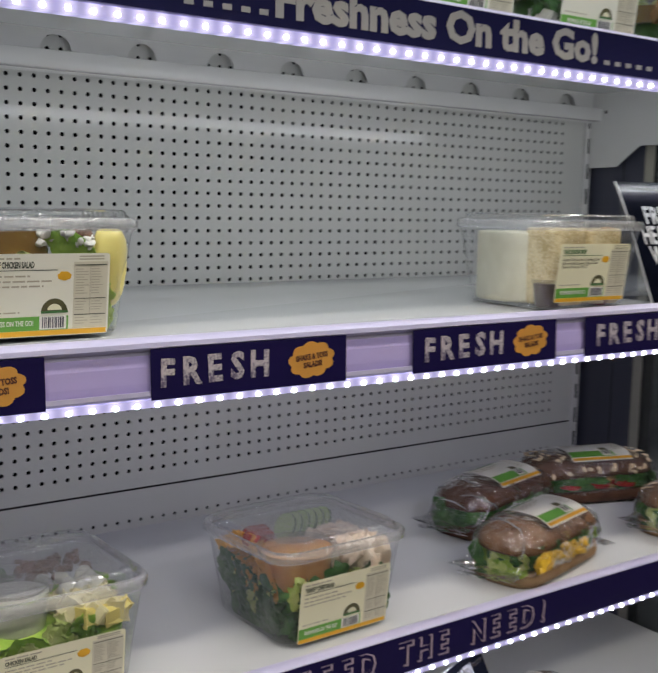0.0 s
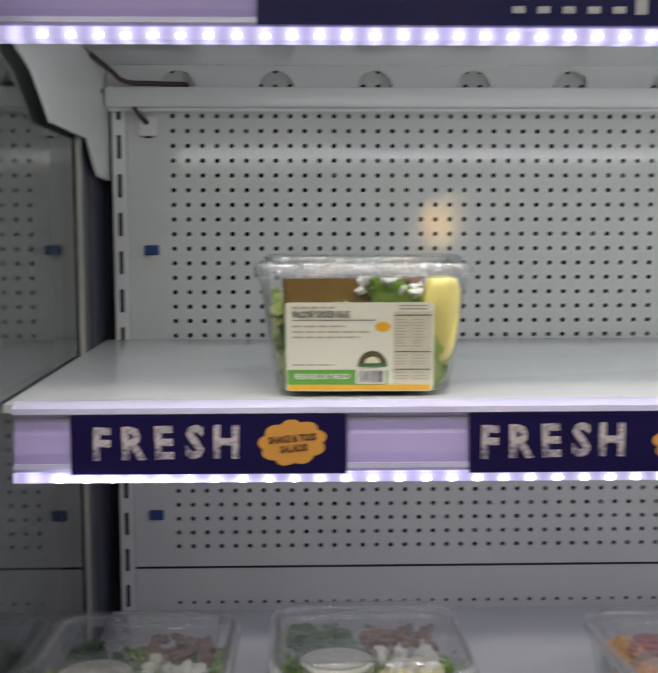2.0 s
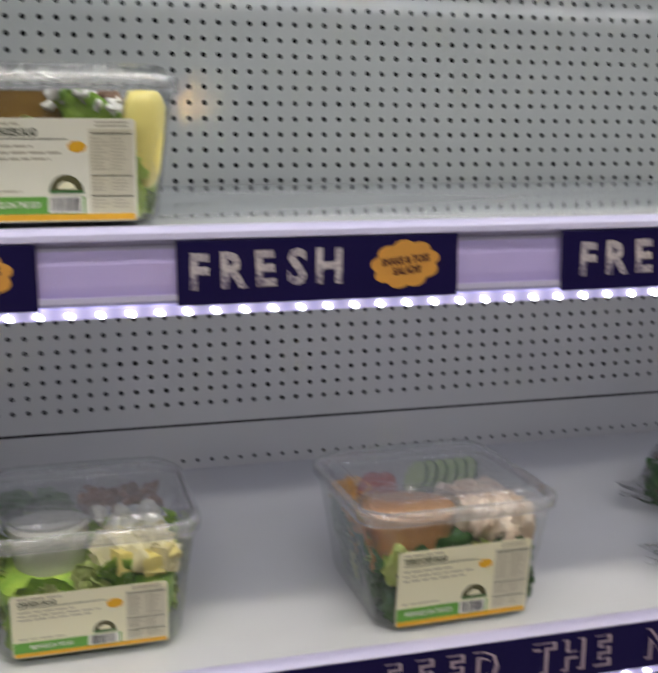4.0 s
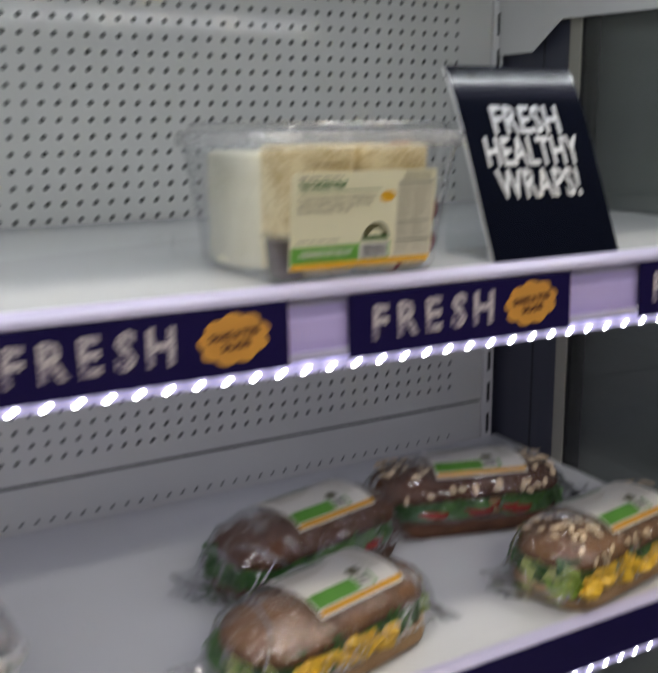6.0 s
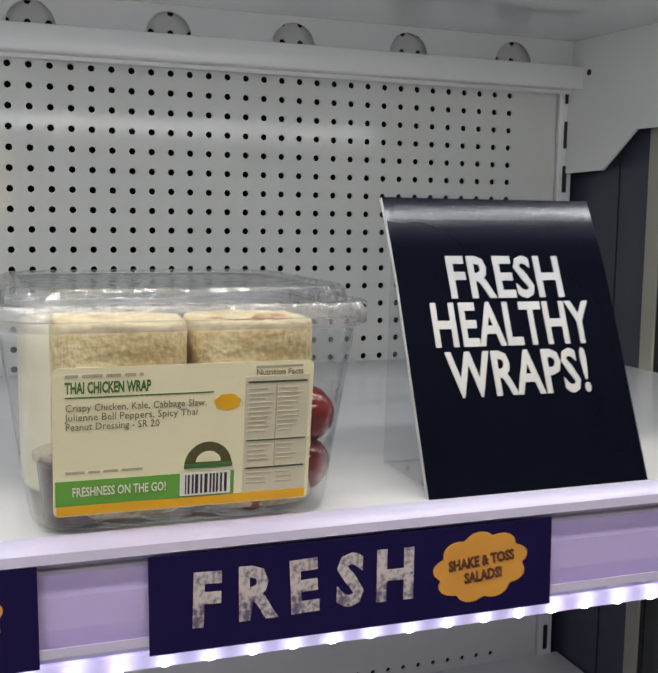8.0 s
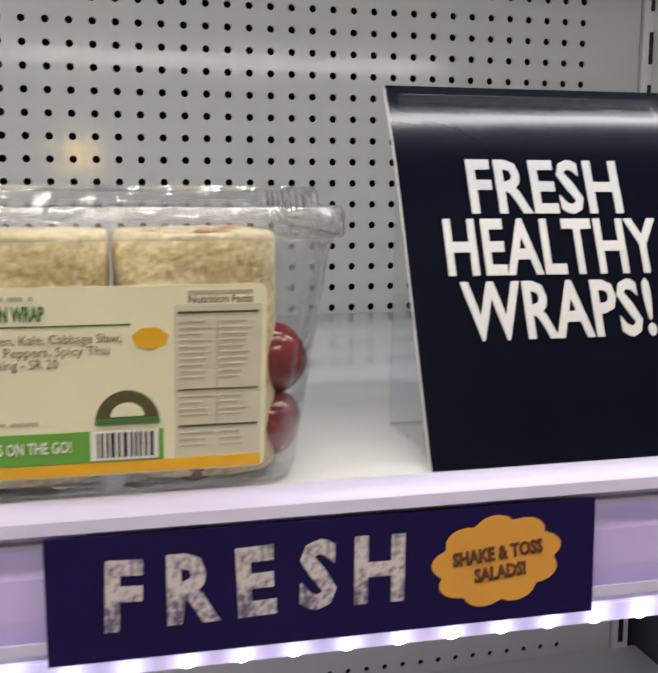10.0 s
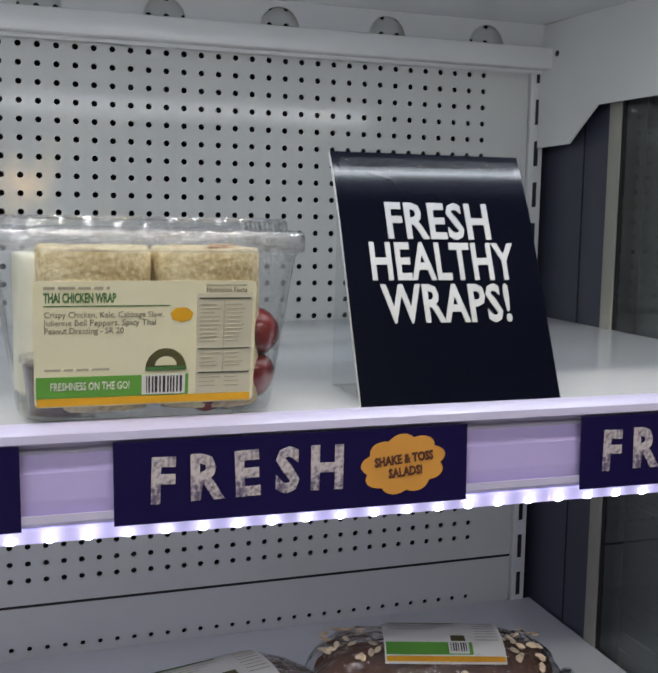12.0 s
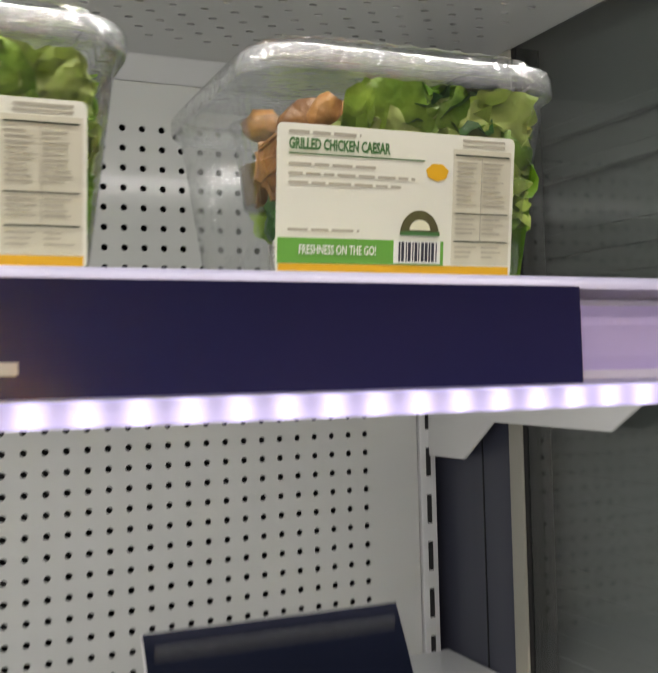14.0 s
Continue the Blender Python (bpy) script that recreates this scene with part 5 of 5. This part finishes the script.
# ---- sandwiches in film ----
def sandwich(m, length, crust, label, seed, corn=False, oats=False, tomato=False, tail=-1, ingredients="SANDWICH"):
    s = thing("sandwich", m, label, "sandwich", "film-wrapped sandwiches")
    L, W = length, 0.076
    rnd = random.Random(seed)

    def crown(y):
        return 0.0600 - 0.0095 * abs(y / 0.033) ** 3

    def bun(rings, shift):
        """A roll half: rounded outlines stacked from the cut face to the crust, each uneven."""
        bm = bmesh.new()
        loops = []
        for s_, z in rings:
            k_ = (1 - s_) * W / 2
            loop = []
            for x, y in rounded(L - 2.2 * k_, W - 2 * k_, max(0.030 - k_ * 0.8, 0.004), 7):
                n1 = noise.noise(Vector((x * 28 + seed, y * 28, shift)))
                n2 = noise.noise(Vector((x * 95 + seed, y * 95, z * 60)))
                q = 1 + (0.05 * n1 + 0.03 * n2) * (1 if s_ > 0.6 else 0.3)
                sag = -0.0045 * max(0.0, -x / L - 0.15) * 2
                loop.append((x * q, y * q, z + (0.0016 * n1 + 0.0008 * n2 - 0.0012) * (1 if z > 0.015 else 0.3) + sag))
            loops.append(loop)
        loft(bm, loops)
        return bm

    part("bottom_bun", bun([(0.93, 0.0030), (1.0, 0.0055), (1.03, 0.011), (1.02, 0.0165), (0.98, 0.0185), (0.6, 0.0190)], 3), M_BREAD_PALE if crust is M_BREAD else crust, s, "lower half of the roll", smooth=50)
    top = part("top_bun", bun([(0.70, 0.0365), (0.94, 0.036), (1.0, 0.0385), (1.0, 0.043), (0.95, 0.0475), (0.87, 0.0505), (0.79, 0.0523), (0.66, 0.0548), (0.53, 0.0566), (0.40, 0.0579), (0.25, 0.0588)], 7), crust, s, "upper half of the roll", smooth=50)
    bm = bmesh.new()
    loft(bm, [[(x, y, z) for x, y in rounded(L * 0.84, W * 0.82, 0.03, 6)] for z in (0.0145, 0.026, 0.0355)])
    part("crumb", bm, M_CRUMB, s, smooth=40)
    for k in range(34):
        bm = bmesh.new()
        x = rnd.uniform(-0.44, 0.44) * L
        side = -1 if k % 3 else 1
        leaf(bm, pose(x, side * (W * 0.455 + rnd.uniform(-0.003, 0.004)), 0.0305 + rnd.uniform(-0.006, 0.006), rnd.uniform(-60, 10), rnd.uniform(-30, 30), rnd.uniform(-20, 20)), 0.034, 0.024, seed + k, 0.007, 6)
        bmesh.ops.solidify(bm, geom=bm.faces[:], thickness=0.0006)
        for v in bm.verts:
            e = (1 - min(abs(v.co.x) / (L / 2), 0.98) ** 4.5) ** 0.45
            v.co.y = min(max(v.co.y, -W * 0.515 * e), W * 0.515 * e)
            v.co.x = min(max(v.co.x, -L * 0.485), L * 0.485)
            v.co.z = min(max(v.co.z, 0.0180), 0.0415)
        part("lettuce_leaf", bm, (M_SPINACH if k % 3 else M_LETTUCE) if corn else M_SPINACH, s, smooth=70)
    for k in range(14):
        bm = bmesh.new()
        sgn = -1 if k % 2 else 1
        leaf(bm, pose(sgn * L * 0.475, rnd.uniform(-0.30, 0.30) * W, 0.026 + rnd.uniform(-0.008, 0.008), rnd.uniform(-40, 10), rnd.uniform(-30, 30), sgn * 90 + rnd.uniform(-25, 25)), 0.034, 0.026, seed + 60 + k, 0.007, 6)
        bmesh.ops.solidify(bm, geom=bm.faces[:], thickness=0.0006)
        for v in bm.verts:
            v.co.x = min(max(v.co.x, -L * 0.505), L * 0.505)
            v.co.z = min(max(v.co.z, 0.0125), 0.0415)
        part("lettuce_leaf", bm, (M_LETTUCE_PALE, M_LETTUCE, M_SPINACH)[k % 3] if corn else M_SPINACH, s, smooth=70)
    if corn:
        for k in range(24):
            bm = bmesh.new()
            lumpy(bm, (rnd.uniform(-0.44, 0.16) * L, -W * 0.500 + rnd.uniform(-0.003, 0.004), 0.0255 + rnd.uniform(-0.006, 0.005)), (0.0105 * rnd.uniform(0.5, 1.2), 0.0055, 0.0060 * rnd.uniform(0.6, 1.2)), k, 0.75, 2)
            part("sweetcorn_piece", bm, M_CORN, s, smooth=60)
    if tomato:
        for k in range(3):
            bm = bmesh.new()
            bmesh.ops.create_cone(bm, cap_ends=True, segments=24, radius1=0.022, radius2=0.022, depth=0.005)
            part("tomato_slice", bm, M_TOMATO, s, m=pose((k - 1) * 0.038, -0.0195, 0.026, 8, 4, 0))
    if oats:
        me = None
        for k in range(120):
            x, y = rnd.uniform(-0.47, 0.47) * L, rnd.uniform(-0.5, 0.42) * W
            if abs(x - 0.006) < L * 0.25 and abs(y) < 0.030:
                continue
            side = y < -0.40 * W
            e = max(0.0, abs(x) / L - 0.41)
            z = rnd.uniform(0.038, 0.049) if side else crown(y) - 0.0012 - 0.05 * e
            if side:
                y = -W * 0.505
                x *= 0.86
            if me is None:
                bm = bmesh.new()
                lumpy(bm, (0, 0, 0), (0.0042, 0.0027, 0.0009), 3, 0.3, 1)
                o = part("oat_flake", bm, M_SEED, top, smooth=60)
                me = o.data
            else:
                o = new("oat_flake", me)
                o.parent = top
            o.matrix_basis = pose(x, y, z, 80 if side else math.degrees(math.atan(-0.9 * y / 0.033 * abs(y / 0.033))), 0, 0) @ pose(0, 0, 0, 0, 0, rnd.uniform(0, 360))
    # label laid over the crown
    wl, hl = L * 0.50, 0.050
    curve = bmesh.new()
    cols = 10
    grid = []
    for i in range(cols + 1):
        v = i / cols
        yy = -0.0325 + 0.056 * v
        zz = crown(yy) + 0.0032
        grid.append([curve.verts.new((x, yy, zz)) for x in (-wl / 2 + 0.006, wl / 2 + 0.006)])
    for a, b in zip(grid, grid[1:]):
        curve.faces.new((a[0], a[1], b[1], b[0]))
    bmesh.ops.solidify(curve, geom=curve.faces[:], thickness=0.0003)
    lab = part("label_sticker", curve, M_LABEL_WHITE, s, "white and green printed label", smooth=60)

    def on_crown(name, x0, x1, v0, v1, mat, lift):
        bm = bmesh.new()
        g = []
        for i in range(7):
            yy = -0.0325 + 0.056 * (v0 + (v1 - v0) * i / 6)
            zz = crown(yy) + 0.0032 + lift
            g.append([bm.verts.new((x, yy - lift * 0.5, zz)) for x in (x0, x1)])
        for a, b in zip(g, g[1:]):
            bm.faces.new((a[0], a[1], b[1], b[0]))
        bmesh.ops.solidify(bm, geom=bm.faces[:], thickness=0.0002)
        part(name, bm, mat, lab)

    xl, xr = -wl / 2 + 0.007, wl / 2 + 0.005
    on_crown("green_band", xl, xl + wl * 0.72, 0.10, 0.30, M_GREEN_BAND, 0.0006)
    on_crown("yellow_band", xl, xr, 0.02, 0.08, M_YELLOW_BAND, 0.0006)
    on_crown("code_field", xl + wl * 0.52, xl + wl * 0.69, 0.11, 0.30, M_LABEL_WHITE, 0.0009)
    for k in range(7):
        on_crown("code_bar", xl + wl * (0.535 + 0.021 * k), xl + wl * (0.535 + 0.021 * k + (0.012 if k % 3 else 0.007)), 0.14, 0.28, M_BAR_INK, 0.0012)
    on_crown("emblem", xl + wl * 0.55, xl + wl * 0.67, 0.32, 0.46, M_EMBLEM, 0.0008)
    on_crown("title_bar", xl + 0.003, xl + wl * 0.62, 0.86, 0.91, M_GREEN_INK, 0.0008)
    for k in range(3):
        on_crown("text_bar", xl + 0.003, xl + wl * (0.60 - 0.09 * k), 0.76 - 0.06 * k, 0.775 - 0.06 * k, M_GREY_INK, 0.0008)
    for k in range(8):
        on_crown("text_bar", xl + wl * 0.76, xr - 0.002, 0.90 - 0.08 * k, 0.915 - 0.08 * k, M_GREY_INK, 0.0008)
    # film bag: close round the roll, gathered at the ends into flat crimped tails
    bm = bmesh.new()
    loops = []
    N, K = 40, 36
    for i in range(N + 1):
        t = i / N
        x = -L * 0.5 - 0.026 + t * (L + 0.052)
        u = (x / (L / 2 + 0.010))
        e = (1 - min(abs(u), 1.0) ** 4.5) ** 0.4
        endw = max(0.0, abs(x) - L / 2 + 0.004) / 0.034
        hw = max(0.0425 * e, 0.026 + 0.012 * endw if endw > 0 else 0.0)
        hz = max(0.0298 * e, 0.0012)
        zc = 0.0304 * e + (1 - e) * (0.006 if tail * x < 0 else 0.020)
        loop = []
        for k in range(K):
            a = 2 * math.pi * k / K
            ca, sa = math.cos(a), math.sin(a)
            cr = 1 + 0.05 * (1 - 2.4 * abs(noise.noise(Vector((x * 38 + seed, 1.7 * ca, 1.7 * sa))))) + 0.045 * noise.noise(Vector((x * 120, 5 * ca, 5 * sa + seed))) + 0.06 * (1 - e) * math.sin(3 * a + 40 * x)
            loop.append((x + 0.004 * noise.noise(Vector((ca * 2, sa * 2, x * 30 + seed))), hw * math.copysign(abs(ca) ** 0.8, ca) * cr, max(0.0004, zc + hz * math.copysign(abs(sa) ** 0.8, sa) * cr)))
        loops.append(loop)
    loft(bm, loops, True, True)
    bag = part("film_bag", bm, M_FILM, s, "crinkled clear film bag", smooth=12)
    # pressed folds: thin milky ridges over the bag, standing in for crease highlights
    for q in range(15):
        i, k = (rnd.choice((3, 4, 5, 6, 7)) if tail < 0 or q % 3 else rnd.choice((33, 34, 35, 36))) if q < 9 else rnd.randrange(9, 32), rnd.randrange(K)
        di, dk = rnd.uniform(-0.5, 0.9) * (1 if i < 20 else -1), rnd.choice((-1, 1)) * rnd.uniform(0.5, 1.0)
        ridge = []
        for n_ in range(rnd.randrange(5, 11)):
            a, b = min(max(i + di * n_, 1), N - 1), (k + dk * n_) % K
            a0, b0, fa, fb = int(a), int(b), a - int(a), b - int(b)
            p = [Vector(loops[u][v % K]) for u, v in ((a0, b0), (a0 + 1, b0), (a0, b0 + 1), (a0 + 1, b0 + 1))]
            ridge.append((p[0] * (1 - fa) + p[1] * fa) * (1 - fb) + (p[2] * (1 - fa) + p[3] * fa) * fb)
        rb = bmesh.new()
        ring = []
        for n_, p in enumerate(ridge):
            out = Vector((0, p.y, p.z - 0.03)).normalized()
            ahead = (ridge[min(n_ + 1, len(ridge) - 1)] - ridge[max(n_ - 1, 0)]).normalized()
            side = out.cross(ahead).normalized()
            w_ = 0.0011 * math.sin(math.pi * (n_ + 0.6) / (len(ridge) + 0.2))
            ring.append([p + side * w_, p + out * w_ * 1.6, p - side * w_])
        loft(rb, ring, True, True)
        part("crease_glint", rb, M_CREASE_GLINT, bag)
    # the loose end, drawn out to a flat pointed tail
    tb = bmesh.new()
    sx = -1 if tail < 0 else 1
    rows_ = []
    for n_ in range(7):
        f_ = n_ / 6
        wide = 0.034 * (1 - f_) ** 0.8 + 0.002
        rows_.append([(sx * (L * 0.5 + 0.006 + 0.040 * f_), 0.012 * f_ + wide * g_, 0.010 + 0.010 * f_ + 0.004 * noise.noise(Vector((f_ * 4, g_ * 3, seed)))) for g_ in (-1, -0.6, -0.2, 0.2, 0.6, 1)])
    vs_ = [[tb.verts.new(p) for p in r] for r in rows_]
    for r0, r1 in zip(vs_, vs_[1:]):
        for u in range(5):
            tb.faces.new((r0[u], r0[u + 1], r1[u + 1], r1[u]))
    part("film_tail", tb, M_FILM, bag, smooth=12)
    return s


def place_sandwich(x, y, z, rz, **k):
    return sandwich(pose(x, y, z, 0, 0, rz) @ Matrix.Scale(1.12, 4), **k)


LZ = lambda y: LOWZ(y) - 0.0005
place_sandwich(0.766, -0.337, LZ(-0.337) - 0.0005, 14, length=0.158, crust=M_BREAD, label="brown sandwich roll with sweetcorn and lettuce in clear film", seed=5, corn=True)
place_sandwich(0.826, -0.205, LZ(-0.205), 13, length=0.165, crust=M_BREAD_DARK, label="dark bread sandwich with lettuce and tomato in clear film", seed=9, tomato=True)
place_sandwich(1.020, -0.188, LZ(-0.20), -18, length=0.170, crust=M_BREAD_DARK, label="dark oat-topped sandwich roll in film with white label", seed=14, oats=True, tomato=True, tail=1)
place_sandwich(1.060, -0.342, LZ(-0.342), 9, length=0.165, crust=M_BREAD, label="oat-topped brown sandwich with sweetcorn and lettuce in film", seed=17, corn=True, oats=True)
place_sandwich(0.800, -0.300, -0.7995, 14, length=0.165, crust=M_BREAD, label="brown sandwich roll in clear film on the bottom deck", seed=23, tail=1)
place_sandwich(0.880, -0.395, -0.7995, 10, length=0.165, crust=M_BREAD, label="sandwich roll in shiny film on the bottom deck", seed=29)

# ---- fittings on the back panel ----
for z in (-0.142, -0.430):
    plug = thing("sensor_plug", pose(-0.0235, -0.0002, z), "small blue plastic plug fixed to the back panel", "plug", "blue plugs")
    part("plug_body", boxed(-0.0075, 0.0075, -0.006, 0, -0.004, 0.0065, bevel=0.001), M_BLUE, plug)
    part("plug_tip", boxed(-0.003, 0.003, -0.005, 0, -0.008, -0.0042, bevel=0.0008), M_SOCKET, plug)
sock = thing("cable_socket", pose(-0.025, -0.0002, -0.012), "white plastic socket with brown cable on the back panel", "socket")
part("socket_body", boxed(-0.009, 0.009, -0.010, 0, -0.010, 0.010, bevel=0.0015), M_SOCKET, sock)
part("socket_slot", boxed(-0.003, 0.004, -0.0104, -0.004, -0.0115, -0.0102), M_BLACK, sock)


def cable(name, pts, r, parent, label=""):
    cu = bpy.data.curves.new(name, "CURVE")
    cu.dimensions, cu.bevel_depth, cu.bevel_resolution = "3D", r, 3
    sp = cu.splines.new("BEZIER")
    sp.bezier_points.add(len(pts) - 1)
    for b, p in zip(sp.bezier_points, pts):
        b.co, b.handle_left_type, b.handle_right_type = p, "AUTO", "AUTO"
    tmp = bpy.data.objects.new(name, cu)
    scene.collection.objects.link(tmp)
    me = bpy.data.meshes.new_from_object(tmp.evaluated_get(bpy.context.evaluated_depsgraph_get()))
    bpy.data.objects.remove(tmp)
    me.materials.clear()
    me.materials.append(M_CABLE)
    ob = new(name, me)
    ob.parent = parent
    return ob


cable("cable", [(0.000, -0.012, 0.003), (-0.008, -0.020, 0.012), (-0.017, -0.020, 0.026), (-0.030, -0.012, 0.034)], 0.0026, sock)
lead = thing("power_lead", pose(-0.05, -0.030, 0.030), "dark power lead lying along the crossbar", "cable")
cable("lead", [(-0.018, -0.06, 0.018), (-0.004, -0.02, 0.008), (0.006, 0.0, 0.001), (0.03, 0.006, 0.0), (0.068, 0.010, -0.0005)], 0.0026, lead)
